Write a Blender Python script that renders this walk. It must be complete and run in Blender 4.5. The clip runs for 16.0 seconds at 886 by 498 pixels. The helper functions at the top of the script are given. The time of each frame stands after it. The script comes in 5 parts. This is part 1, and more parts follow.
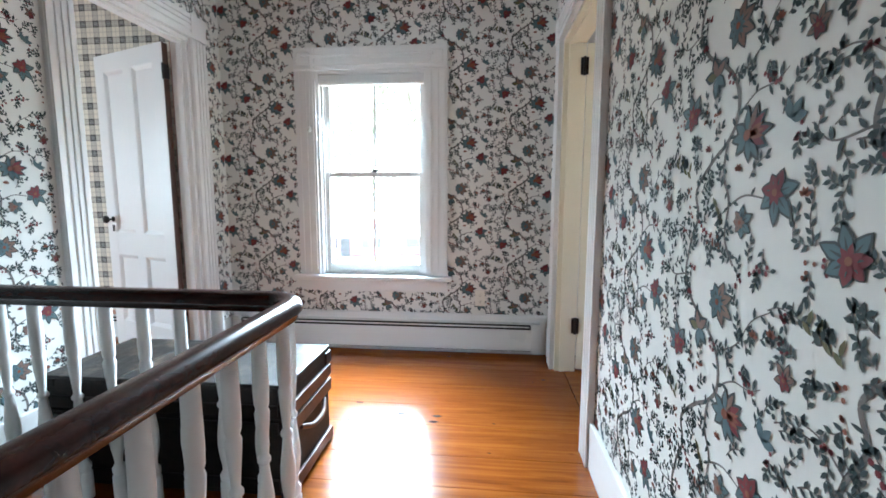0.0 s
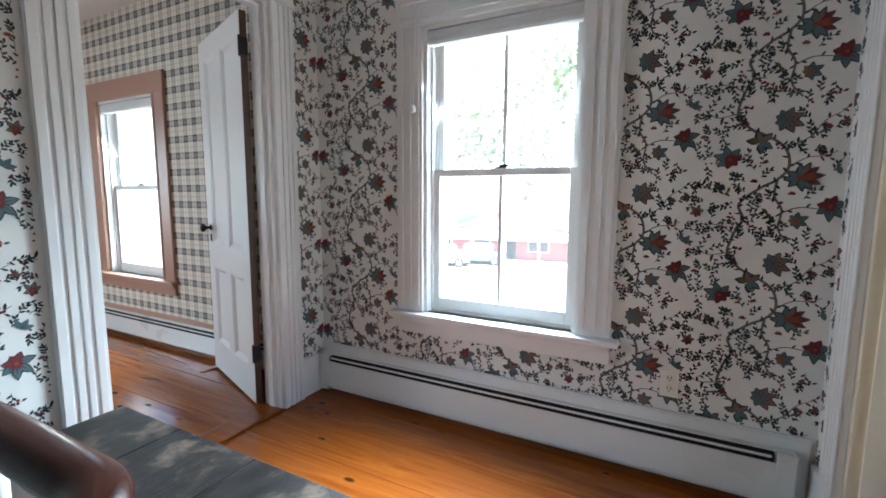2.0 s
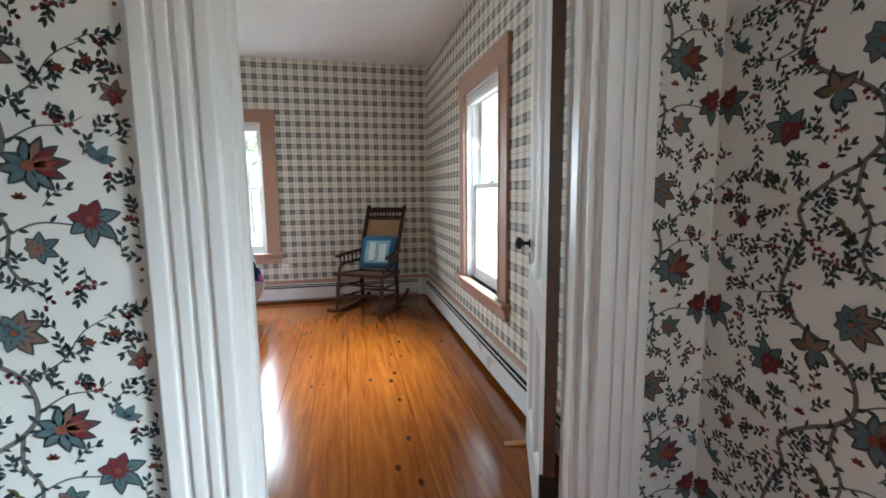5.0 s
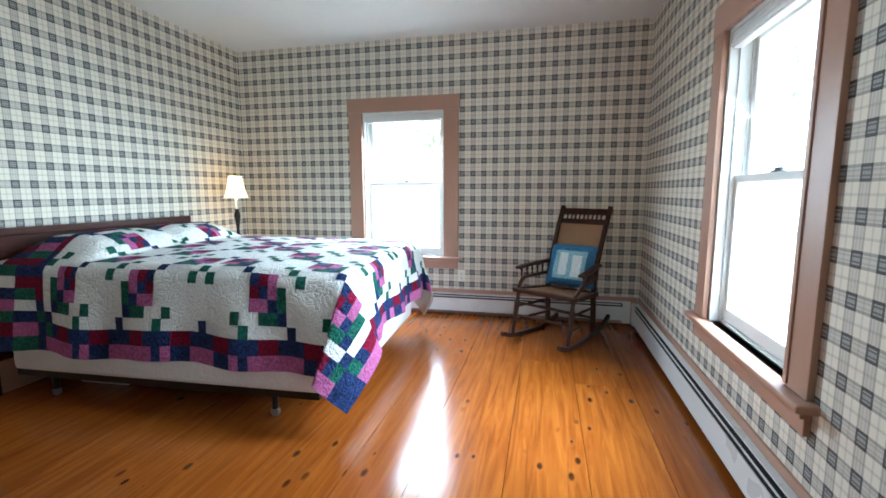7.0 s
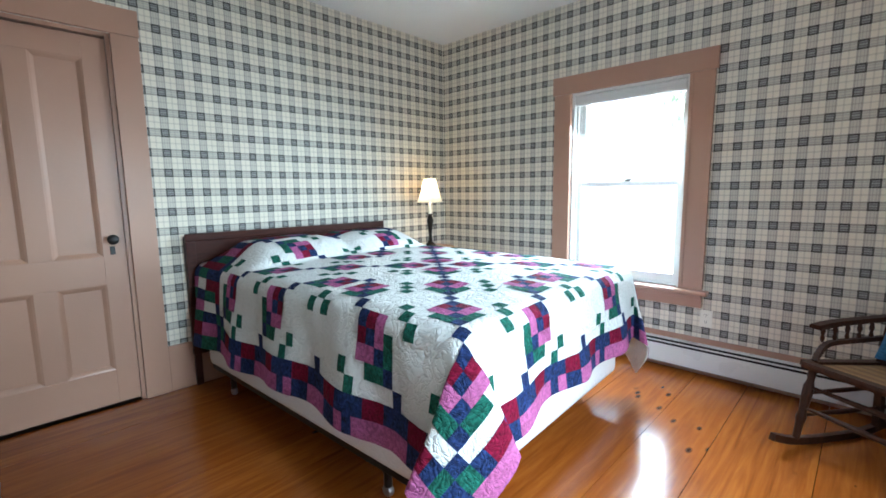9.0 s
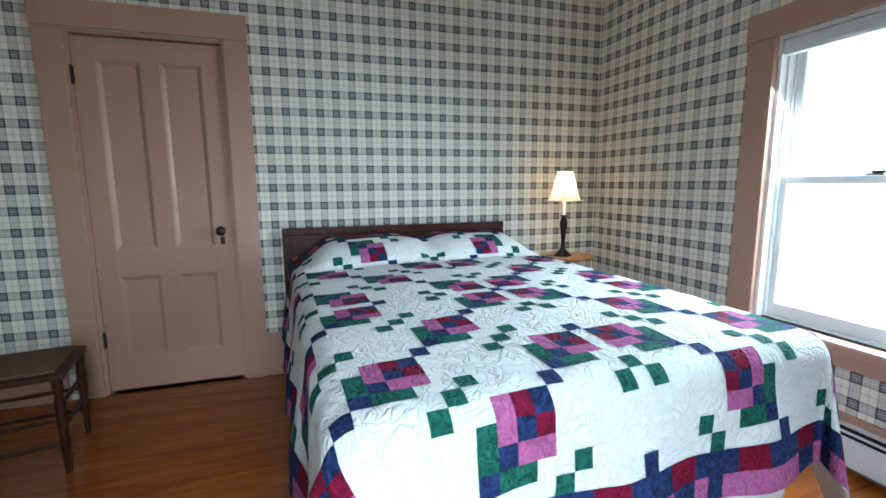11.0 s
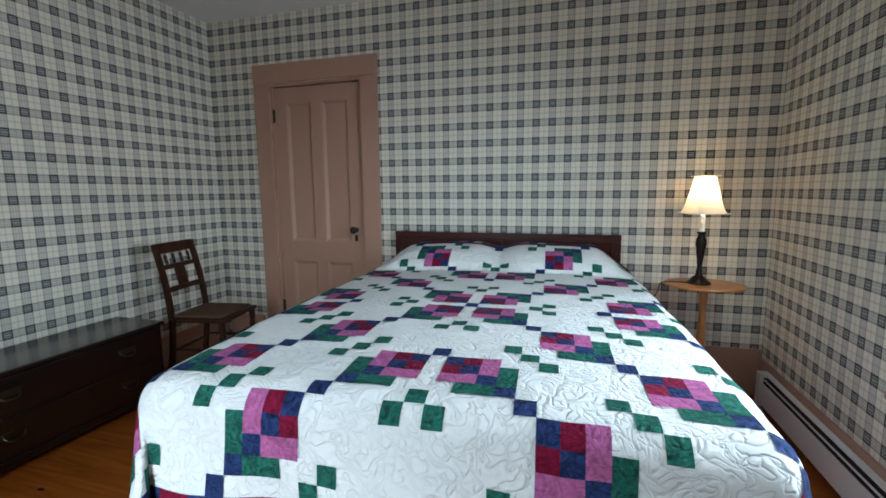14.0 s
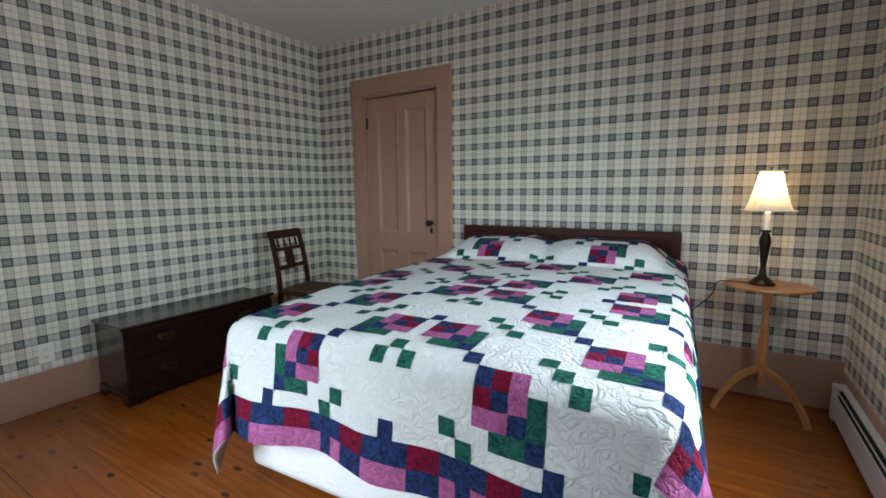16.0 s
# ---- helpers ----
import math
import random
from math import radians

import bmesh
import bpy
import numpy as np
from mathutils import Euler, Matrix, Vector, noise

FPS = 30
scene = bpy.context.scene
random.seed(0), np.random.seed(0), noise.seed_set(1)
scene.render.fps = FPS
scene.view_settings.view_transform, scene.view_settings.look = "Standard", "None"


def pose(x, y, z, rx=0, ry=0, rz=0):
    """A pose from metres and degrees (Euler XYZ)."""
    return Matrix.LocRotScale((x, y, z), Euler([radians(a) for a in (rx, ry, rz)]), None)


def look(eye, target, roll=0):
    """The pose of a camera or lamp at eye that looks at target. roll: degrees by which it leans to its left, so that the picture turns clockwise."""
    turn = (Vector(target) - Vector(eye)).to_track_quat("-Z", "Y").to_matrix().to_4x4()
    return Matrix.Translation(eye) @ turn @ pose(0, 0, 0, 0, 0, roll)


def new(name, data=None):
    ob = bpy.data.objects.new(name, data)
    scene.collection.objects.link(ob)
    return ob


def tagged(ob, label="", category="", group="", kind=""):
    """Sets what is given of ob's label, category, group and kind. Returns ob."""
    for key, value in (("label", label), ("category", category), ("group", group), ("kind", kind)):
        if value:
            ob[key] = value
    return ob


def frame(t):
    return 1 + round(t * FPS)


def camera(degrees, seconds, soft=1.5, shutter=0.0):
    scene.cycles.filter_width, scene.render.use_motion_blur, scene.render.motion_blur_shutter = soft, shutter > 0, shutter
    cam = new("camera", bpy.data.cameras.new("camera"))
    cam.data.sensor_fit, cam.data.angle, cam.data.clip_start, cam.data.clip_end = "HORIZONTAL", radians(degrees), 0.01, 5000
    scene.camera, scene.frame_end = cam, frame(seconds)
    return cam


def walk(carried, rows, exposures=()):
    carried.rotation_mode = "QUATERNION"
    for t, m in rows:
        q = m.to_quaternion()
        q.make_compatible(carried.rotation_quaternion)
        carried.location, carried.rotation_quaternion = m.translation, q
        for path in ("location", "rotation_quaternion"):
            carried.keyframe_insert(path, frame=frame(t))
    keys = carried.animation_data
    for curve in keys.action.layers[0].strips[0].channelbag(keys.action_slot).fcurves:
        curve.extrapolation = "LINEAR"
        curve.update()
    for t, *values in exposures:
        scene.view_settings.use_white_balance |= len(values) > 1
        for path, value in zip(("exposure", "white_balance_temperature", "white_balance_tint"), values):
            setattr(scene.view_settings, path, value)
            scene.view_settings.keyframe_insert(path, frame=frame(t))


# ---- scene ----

# ---- camera ----
cam = camera(90.4, 16.0, soft=1.7)
PATH = [
    (0, (0.873, 0.637, 1.128), (0.682, 2.614, 0.89), 0.1),
    (0.5, (0.889, 0.937, 1.137), (0.588, 2.9, 0.897), 0.2),
    (1, (0.885, 1.217, 1.138), (0.446, 3.155, 0.907), 0.1),
    (1.5, (0.881, 1.491, 1.139), (0.23, 3.368, 0.913), 0.2),
    (2, (0.811, 1.769, 1.16), (-0.105, 3.532, 0.926), 0.3),
    (2.5, (0.733, 1.983, 1.17), (-0.442, 3.584, 0.934), 0.3),
    (3, (0.658, 2.186, 1.187), (-0.737, 3.597, 0.937), 0.2),
    (3.5, (0.523, 2.38, 1.19), (-1.069, 3.563, 0.933), 0.1),
    (4, (0.346, 2.549, 1.189), (-1.4, 3.49, 0.933), 0.0),
    (4.5, (0.16, 2.713, 1.183), (-1.702, 3.398, 0.931), 0.1),
    (4.7, (0.068, 2.76, 1.182), (-1.829, 3.342, 0.928), -0.2),
    (6.8, (-0.88, 2.951, 1.163), (-2.829, 2.583, 0.902), -0.1),
    (7, (-0.98, 2.93, 1.165), (-2.912, 2.482, 0.906), -0.1),
    (7.5, (-1.231, 2.909, 1.17), (-3.095, 2.232, 0.912), -0.3),
    (8, (-1.449, 2.899, 1.198), (-3.186, 1.945, 0.932), -0.4),
    (8.5, (-1.689, 2.872, 1.18), (-3.272, 1.678, 0.918), -0.6),
    (9, (-1.905, 2.87, 1.199), (-3.327, 1.489, 0.94), -0.7),
    (9.5, (-2.116, 2.891, 1.208), (-3.364, 1.35, 0.953), -0.8),
    (9.7, (-2.198, 2.891, 1.206), (-3.367, 1.29, 0.948), -0.8),
    (11.8, (-3.225, 2.713, 1.251), (-3.481, 0.752, 0.957), -0.2),
    (12, (-3.305, 2.687, 1.255), (-3.481, 0.716, 0.965), -0.2),
    (12.5, (-3.486, 2.669, 1.257), (-3.468, 0.69, 0.97), -0.4),
    (13, (-3.688, 2.697, 1.243), (-3.493, 0.726, 0.97), -0.6),
    (13.5, (-3.815, 2.768, 1.234), (-3.445, 0.821, 0.97), -0.5),
    (14, (-3.939, 2.832, 1.241), (-3.372, 0.932, 0.981), -0.5),
    (14.5, (-4.076, 2.848, 1.235), (-3.305, 1.021, 0.973), -0.6),
    (15, (-4.179, 2.876, 1.222), (-3.252, 1.123, 0.963), -0.6),
    (15.5, (-4.278, 2.922, 1.226), (-3.283, 1.207, 0.962), -0.6),
    (16, (-4.374, 2.948, 1.231), (-3.34, 1.257, 0.966), -0.6),
]
EXPOSURES = [(0.0, 3.35, 5850, 5), (2.0, 2.78, 5900, 6), (3.5, 2.4, 6000, 6), (4.5, 2.5, 6150, 6), (6.0, 2.85, 6000, 5), (7.25, 2.9, 5700, 2), (9.5, 2.75, 5700, 2), (11.8, 2.02, 5650, 3), (13.5, 1.82, 5850, 5), (16.0, 1.76, 6200, 8)]
walk(cam, [(t, look(eye, target, roll)) for t, eye, target, roll in PATH], EXPOSURES)

# ---- daylight ----
world = bpy.data.worlds.new("overcast")
scene.world = world
world.use_nodes = True
wn = world.node_tree
sky = wn.nodes.new("ShaderNodeTexSky")
sky.sky_type = "NISHITA"
sky.sun_disc = False
sky.sun_elevation = radians(48)
sky.sun_rotation = radians(140)
sky.dust_density = 1.2
sky.air_density = 1.0
sky.ozone_density = 0.6
wn.links.new(sky.outputs[0], wn.nodes["Background"].inputs[0])
wn.nodes["Background"].inputs[1].default_value = 0.15
sun_data = bpy.data.lights.new("sun", "SUN")
sun_data.energy, sun_data.angle, sun_data.color = 5.0, radians(12), (1.0, 0.96, 0.9)
sun = new("sun", sun_data)
sun.matrix_world = look((6, -8, 12), (0, 0, 0))


def window_lamp(name, m, w, h, power, spread, color=(0.78, 0.91, 1.0)):
    """Sky light that falls in through a window's opening."""
    data = bpy.data.lights.new(name, "AREA")
    data.shape, data.size, data.size_y, data.energy, data.color = "RECTANGLE", w, h, power, color
    data.spread = radians(spread)
    ob = new(name, data)
    ob.matrix_world = m
    return ob


# outside of the glass, facing in and down
window_lamp("sky_light_hall", look((0.06, 4.06, 1.32), (0.06, 3.06, 0.50)), 0.78, 1.40, 14.5, 86)
window_lamp("sky_light_north", look((-3.0, 4.06, 1.27), (-3.0, 3.06, 0.40)), 0.78, 1.35, 11, 100)
window_lamp("sky_light_west", look((-5.35, 1.60, 1.27), (-4.35, 1.60, 0.46)), 0.80, 1.35, 18, 150)


# ---- node tools ----
def base_mat(name, rough=0.5, metal=0.0, color=(0.8, 0.8, 0.8)):
    m = bpy.data.materials.new(name)
    m.use_nodes = True
    b = m.node_tree.nodes["Principled BSDF"]
    b.inputs["Base Color"].default_value = (*color, 1)
    b.inputs["Roughness"].default_value = rough
    b.inputs["Metallic"].default_value = metal
    return m, m.node_tree, b


def put(nt, sock, value):
    if isinstance(value, (int, float)):
        sock.default_value = value
    elif isinstance(value, tuple):
        sock.default_value = value if len(value) == len(sock.default_value) else (*value, 1)
    else:
        nt.links.new(value, sock)


def calc(nt, op, a, b=0.0, c=0.0):
    n = nt.nodes.new("ShaderNodeMath")
    n.operation = op
    for sock, v in zip(n.inputs, (a, b, c)):
        put(nt, sock, v)
    return n.outputs[0]


def blend(nt, fac, a, b, mode="MIX"):
    n = nt.nodes.new("ShaderNodeMix")
    n.data_type, n.blend_type = "RGBA", mode
    put(nt, n.inputs["Factor"], fac)
    put(nt, n.inputs["A"], a)
    put(nt, n.inputs["B"], b)
    return n.outputs["Result"]


def ramp(nt, fac, stops):
    n = nt.nodes.new("ShaderNodeValToRGB")
    e = n.color_ramp.elements
    for k, (p, col) in enumerate(stops):
        el = e[k] if k < 2 else e.new(p)
        el.position, el.color = p, (*col, 1) if len(col) == 3 else col
    put(nt, n.inputs[0], fac)
    return n.outputs[0]


def coords(nt, kind="Object", scale=(1, 1, 1), shift=None):
    tc = nt.nodes.new("ShaderNodeTexCoord")
    mp = nt.nodes.new("ShaderNodeMapping")
    mp.inputs["Scale"].default_value = scale
    nt.links.new(tc.outputs[kind], mp.inputs[0])
    if shift is not None:
        nt.links.new(shift, mp.inputs["Location"])
    return mp.outputs[0]


def noise_tex(nt, vec, scale, detail=3.0, rough=0.55, distort=0.0):
    n = nt.nodes.new("ShaderNodeTexNoise")
    n.inputs["Scale"].default_value, n.inputs["Detail"].default_value = scale, detail
    n.inputs["Roughness"].default_value, n.inputs["Distortion"].default_value = rough, distort
    nt.links.new(vec, n.inputs["Vector"])
    return n.outputs[0]


def bump(nt, b, height, strength, dist=0.01):
    n = nt.nodes.new("ShaderNodeBump")
    n.inputs["Strength"].default_value, n.inputs["Distance"].default_value = strength, dist
    nt.links.new(height, n.inputs["Height"])
    nt.links.new(n.outputs[0], b.inputs["Normal"])


def scaled(c, f):
    return tuple(min(1.0, v * f) for v in c)


def paint_mat(name, color, rough=0.35, wear=0.08, bumpy=0.12):
    """Brushed house paint, a little uneven."""
    m, nt, b = base_mat(name, rough)
    v = coords(nt)
    big, fine = noise_tex(nt, v, 2.3, 4), noise_tex(nt, v, 45, 3)
    c = blend(nt, big, scaled(color, 1 - wear), scaled(color, 1 + wear * 0.6))
    nt.links.new(blend(nt, calc(nt, "MULTIPLY", fine, 0.25), c, scaled(color, 1 - 1.6 * wear)), b.inputs["Base Color"])
    nt.links.new(calc(nt, "MULTIPLY_ADD", big, 0.2, rough - 0.1), b.inputs["Roughness"])
    bump(nt, b, fine, bumpy, 0.002)
    return m


def wood_mat(name, dark, light, rough=0.35, along=(1, 14, 14), scale=3.0, coat=0.0):
    m, nt, b = base_mat(name, rough)
    v = coords(nt, scale=along)
    g = noise_tex(nt, v, scale, 6, 0.6, 0.8)
    f = noise_tex(nt, v, scale * 7, 3, 0.6)
    c = ramp(nt, g, [(0.3, dark), (0.7, light)])
    nt.links.new(blend(nt, calc(nt, "MULTIPLY", f, 0.4), c, scaled(dark, 0.7)), b.inputs["Base Color"])
    b.inputs["Coat Weight"].default_value = coat
    b.inputs["Coat Roughness"].default_value = 0.15
    bump(nt, b, f, 0.08, 0.002)
    return m


def pine_mat():
    """Wide varnished pine boards with knots; the grain runs along x and differs from board to board."""
    m, nt, b = base_mat("varnished_pine", 0.2)
    info = nt.nodes.new("ShaderNodeObjectInfo")
    sh = nt.nodes.new("ShaderNodeCombineXYZ")
    for k, f in enumerate((37.0, 11.0, 5.0)):
        nt.links.new(calc(nt, "MULTIPLY", info.outputs["Random"], f), sh.inputs[k])
    geo = nt.nodes.new("ShaderNodeNewGeometry")

    def place(scale):
        mp = nt.nodes.new("ShaderNodeMapping")
        mp.inputs["Scale"].default_value = scale
        nt.links.new(geo.outputs["Position"], mp.inputs[0])
        nt.links.new(sh.outputs[0], mp.inputs["Location"])
        return mp.outputs[0]

    vk = place((1.6, 3.4, 1))
    knot = nt.nodes.new("ShaderNodeTexVoronoi")
    knot.voronoi_dimensions = "2D"
    knot.inputs["Scale"].default_value = 2.3
    nt.links.new(vk, knot.inputs["Vector"])
    kd = calc(nt, "ADD", knot.outputs["Distance"], calc(nt, "MULTIPLY", calc(nt, "SUBTRACT", noise_tex(nt, vk, 0.75, 2), 0.47), 1.1))
    kd = calc(nt, "MAXIMUM", kd, calc(nt, "MULTIPLY", knot.outputs["Distance"], 0.62))
    grain = noise_tex(nt, place((0.55, 9.0, 1)), 2.2, 5, 0.6, 1.6)
    streak = noise_tex(nt, place((0.5, 60.0, 1)), 1.5, 3, 0.6)
    wide = noise_tex(nt, place((0.35, 1.2, 1)), 1.3, 2)
    c = ramp(nt, grain, [(0.28, (0.15, 0.024, 0.003)), (0.48, (0.34, 0.082, 0.010)), (0.75, (0.56, 0.180, 0.026))])
    c = blend(nt, calc(nt, "MULTIPLY", streak, 0.34), c, (0.15, 0.030, 0.004))
    c = blend(nt, calc(nt, "MULTIPLY", wide, 0.35), c, (0.52, 0.18, 0.028))
    c = blend(nt, 0.38, c, (0.03, 0.004, 0.0))
    tone = calc(nt, "MULTIPLY", info.outputs["Random"], 0.4)
    c = blend(nt, tone, c, (0.20, 0.048, 0.006))
    core = nt.nodes.new("ShaderNodeMapRange")
    core.inputs["From Min"].default_value, core.inputs["From Max"].default_value = 0.04, 0.08
    core.inputs["To Min"].default_value, core.inputs["To Max"].default_value = 1.0, 0.0
    nt.links.new(kd, core.inputs["Value"])
    halo = nt.nodes.new("ShaderNodeMapRange")
    halo.inputs["From Min"].default_value, halo.inputs["From Max"].default_value = 0.05, 0.20
    halo.inputs["To Min"].default_value, halo.inputs["To Max"].default_value = 0.55, 0.0
    nt.links.new(kd, halo.inputs["Value"])
    patchy = ramp(nt, noise_tex(nt, place((0.9, 1.6, 1)), 1.1, 2), [(0.50, (0, 0, 0)), (0.58, (1, 1, 1))])
    c = blend(nt, calc(nt, "MULTIPLY", halo.outputs[0], patchy), c, (0.26, 0.075, 0.014))
    c = blend(nt, calc(nt, "MULTIPLY", core.outputs[0], patchy), c, (0.05, 0.013, 0.003))
    nt.links.new(c, b.inputs["Base Color"])
    scuff = noise_tex(nt, place((1.5, 2.5, 1)), 3.0, 5, 0.7)
    nt.links.new(calc(nt, "MULTIPLY_ADD", scuff, 0.22, 0.10), b.inputs["Roughness"])
    b.inputs["Specular IOR Level"].default_value = 0.1
    b.inputs["Coat Weight"].default_value = 0.5
    b.inputs["Coat Roughness"].default_value = 0.16
    bump(nt, b, noise_tex(nt, place((0.8, 5.0, 1)), 2.0, 4), 0.12, 0.01)
    return m


def plaid_mat():
    """Printed plaid wallpaper: cream ground, grey bands both ways, dark where they cross."""
    m, nt, b = base_mat("plaid_wallpaper", 0.75)
    tc = nt.nodes.new("ShaderNodeTexCoord")
    sp = nt.nodes.new("ShaderNodeSeparateXYZ")
    nt.links.new(tc.outputs["Object"], sp.inputs[0])

    def band(sock, period, width):
        fr = calc(nt, "FRACT", calc(nt, "ADD", calc(nt, "DIVIDE", sock, period), 40.0))
        d = calc(nt, "ABSOLUTE", calc(nt, "SUBTRACT", fr, 0.5))
        edge = calc(nt, "MULTIPLY", calc(nt, "SUBTRACT", width / 2, d), 22)
        body = calc(nt, "MINIMUM", calc(nt, "MAXIMUM", edge, 0.0), 1.0)
        lines = calc(nt, "MULTIPLY", calc(nt, "LESS_THAN", calc(nt, "ABSOLUTE", calc(nt, "SUBTRACT", d, width / 2 - 0.045)), 0.040), 1.0)
        inner = calc(nt, "LESS_THAN", calc(nt, "ABSOLUTE", calc(nt, "SUBTRACT", d, width * 0.15)), 0.024)
        inner = calc(nt, "ADD", inner, calc(nt, "MULTIPLY", calc(nt, "GREATER_THAN", d, 0.465), 0.9))
        return body, lines, inner

    bu, lu, tu = band(sp.outputs["X"], 0.101, 0.47)
    bv, lv, tv = band(sp.outputs["Z"], 0.1155, 0.43)
    ground = (0.79, 0.74, 0.63)
    c = blend(nt, calc(nt, "MULTIPLY", bu, 0.36), ground, (0.30, 0.295, 0.28))
    c = blend(nt, calc(nt, "MULTIPLY", bv, 0.38), c, (0.25, 0.25, 0.24))
    c = blend(nt, calc(nt, "MULTIPLY", lu, 0.34), c, (0.05, 0.05, 0.06))
    c = blend(nt, calc(nt, "MULTIPLY", lv, 0.45), c, (0.05, 0.05, 0.06))
    cross = calc(nt, "MULTIPLY", bu, bv)
    c = blend(nt, calc(nt, "MULTIPLY", cross, 0.70), c, (0.22, 0.24, 0.25))
    c = blend(nt, calc(nt, "MULTIPLY", calc(nt, "MULTIPLY", lv, bu), 0.95), c, (0.012, 0.014, 0.018))
    c = blend(nt, calc(nt, "MULTIPLY", calc(nt, "MULTIPLY", lu, bv), 0.85), c, (0.012, 0.014, 0.018))
    c = blend(nt, calc(nt, "MULTIPLY", calc(nt, "MULTIPLY", calc(nt, "MULTIPLY", tv, bv), bu), 0.72), c, (0.016, 0.022, 0.026))
    c = blend(nt, calc(nt, "MULTIPLY", tv, 0.26), c, (0.10, 0.10, 0.10))
    c = blend(nt, calc(nt, "MULTIPLY", tu, 0.24), c, (0.12, 0.12, 0.12))
    v = coords(nt)
    age = noise_tex(nt, v, 1.1, 4)
    c = blend(nt, calc(nt, "MULTIPLY", age, 0.16), c, (0.50, 0.43, 0.33))
    nt.links.new(c, b.inputs["Base Color"])
    bump(nt, b, noise_tex(nt, v, 160, 2), 0.08, 0.001)
    return m


def fabric_mat(name, color, quilting=0.5, var=0.18):
    m, nt, b = base_mat(name, 0.9)
    b.inputs["Specular IOR Level"].default_value = 0.15
    v = coords(nt)
    mott = calc(nt, "MULTIPLY_ADD", calc(nt, "SUBTRACT", noise_tex(nt, v, 34, 4, 0.6, 2.2), 0.5), 3.0, 0.5)
    mott = calc(nt, "MINIMUM", calc(nt, "MAXIMUM", mott, 0.0), 1.0)
    c = blend(nt, mott, scaled(color, 1 - var), scaled(color, 1 + var))
    nt.links.new(c, b.inputs["Base Color"])
    # meandering stitch lines
    n = noise_tex(nt, v, 11.0, 1.5, 0.5, 1.1)
    line = calc(nt, "MINIMUM", calc(nt, "MULTIPLY", calc(nt, "ABSOLUTE", calc(nt, "SUBTRACT", n, 0.5)), 14.0), 1.0)
    n2 = noise_tex(nt, v, 17.0, 1.0, 0.5, 2.0)
    line2 = calc(nt, "MINIMUM", calc(nt, "MULTIPLY", calc(nt, "ABSOLUTE", calc(nt, "SUBTRACT", n2, 0.5)), 12.0), 1.0)
    h = calc(nt, "ADD", calc(nt, "MULTIPLY", calc(nt, "POWER", calc(nt, "MULTIPLY", line, line2), 0.5), 1.0), calc(nt, "MULTIPLY", noise_tex(nt, v, 60, 3), 0.12))
    bump(nt, b, h, quilting, 0.009)
    return m


def glass_mat():
    m = bpy.data.materials.new("window_glass")
    m.use_nodes = True
    nt = m.node_tree
    nt.nodes.clear()
    out, mix = nt.nodes.new("ShaderNodeOutputMaterial"), nt.nodes.new("ShaderNodeMixShader")
    tr, gl = nt.nodes.new("ShaderNodeBsdfTransparent"), nt.nodes.new("ShaderNodeBsdfGlossy")
    lw = nt.nodes.new("ShaderNodeLayerWeight")
    gl.inputs["Roughness"].default_value = 0.02
    nt.links.new(calc(nt, "MULTIPLY_ADD", calc(nt, "POWER", lw.outputs["Facing"], 5.0), 0.5, 0.03), mix.inputs[0])
    nt.links.new(tr.outputs[0], mix.inputs[1])
    nt.links.new(gl.outputs[0], mix.inputs[2])
    # faint white translucency added as glare haze over the bright view outside
    veil = nt.nodes.new("ShaderNodeBsdfTranslucent")
    veil.inputs[0].default_value = (0.9, 0.92, 0.93, 1)
    veil_mix = nt.nodes.new("ShaderNodeMixShader")
    veil_mix.inputs[0].default_value = 0.006
    nt.links.new(mix.outputs[0], veil_mix.inputs[1])
    nt.links.new(veil.outputs[0], veil_mix.inputs[2])
    nt.links.new(veil_mix.outputs[0], out.inputs[0])
    return m


def shade_mat():
    m, nt, b = base_mat("lamp_shade_fabric", 0.8, 0, (0.88, 0.84, 0.76))
    tl = nt.nodes.new("ShaderNodeBsdfTranslucent")
    tl.inputs[0].default_value = (0.95, 0.90, 0.80, 1)
    mix = nt.nodes.new("ShaderNodeMixShader")
    mix.inputs[0].default_value = 0.45
    out = nt.nodes["Material Output"]
    nt.links.new(b.outputs[0], mix.inputs[1])
    nt.links.new(tl.outputs[0], mix.inputs[2])
    nt.links.new(mix.outputs[0], out.inputs[0])
    bump(nt, b, noise_tex(nt, coords(nt), 300, 2), 0.1, 0.001)
    return m


def cane_mat():
    m, nt, b = base_mat("woven_cane", 0.55)
    v = coords(nt)
    w = nt.nodes.new("ShaderNodeTexWave")
    w.inputs["Scale"].default_value = 45
    w.bands_direction = "X"
    nt.links.new(v, w.inputs["Vector"])
    w2 = nt.nodes.new("ShaderNodeTexWave")
    w2.inputs["Scale"].default_value = 45
    w2.bands_direction = "Z"
    nt.links.new(v, w2.inputs["Vector"])
    f = calc(nt, "MULTIPLY", w.outputs[1], w2.outputs[1])
    nt.links.new(blend(nt, f, (0.20, 0.095, 0.035), (0.42, 0.24, 0.10)), b.inputs["Base Color"])
    bump(nt, b, f, 0.4, 0.003)
    return m


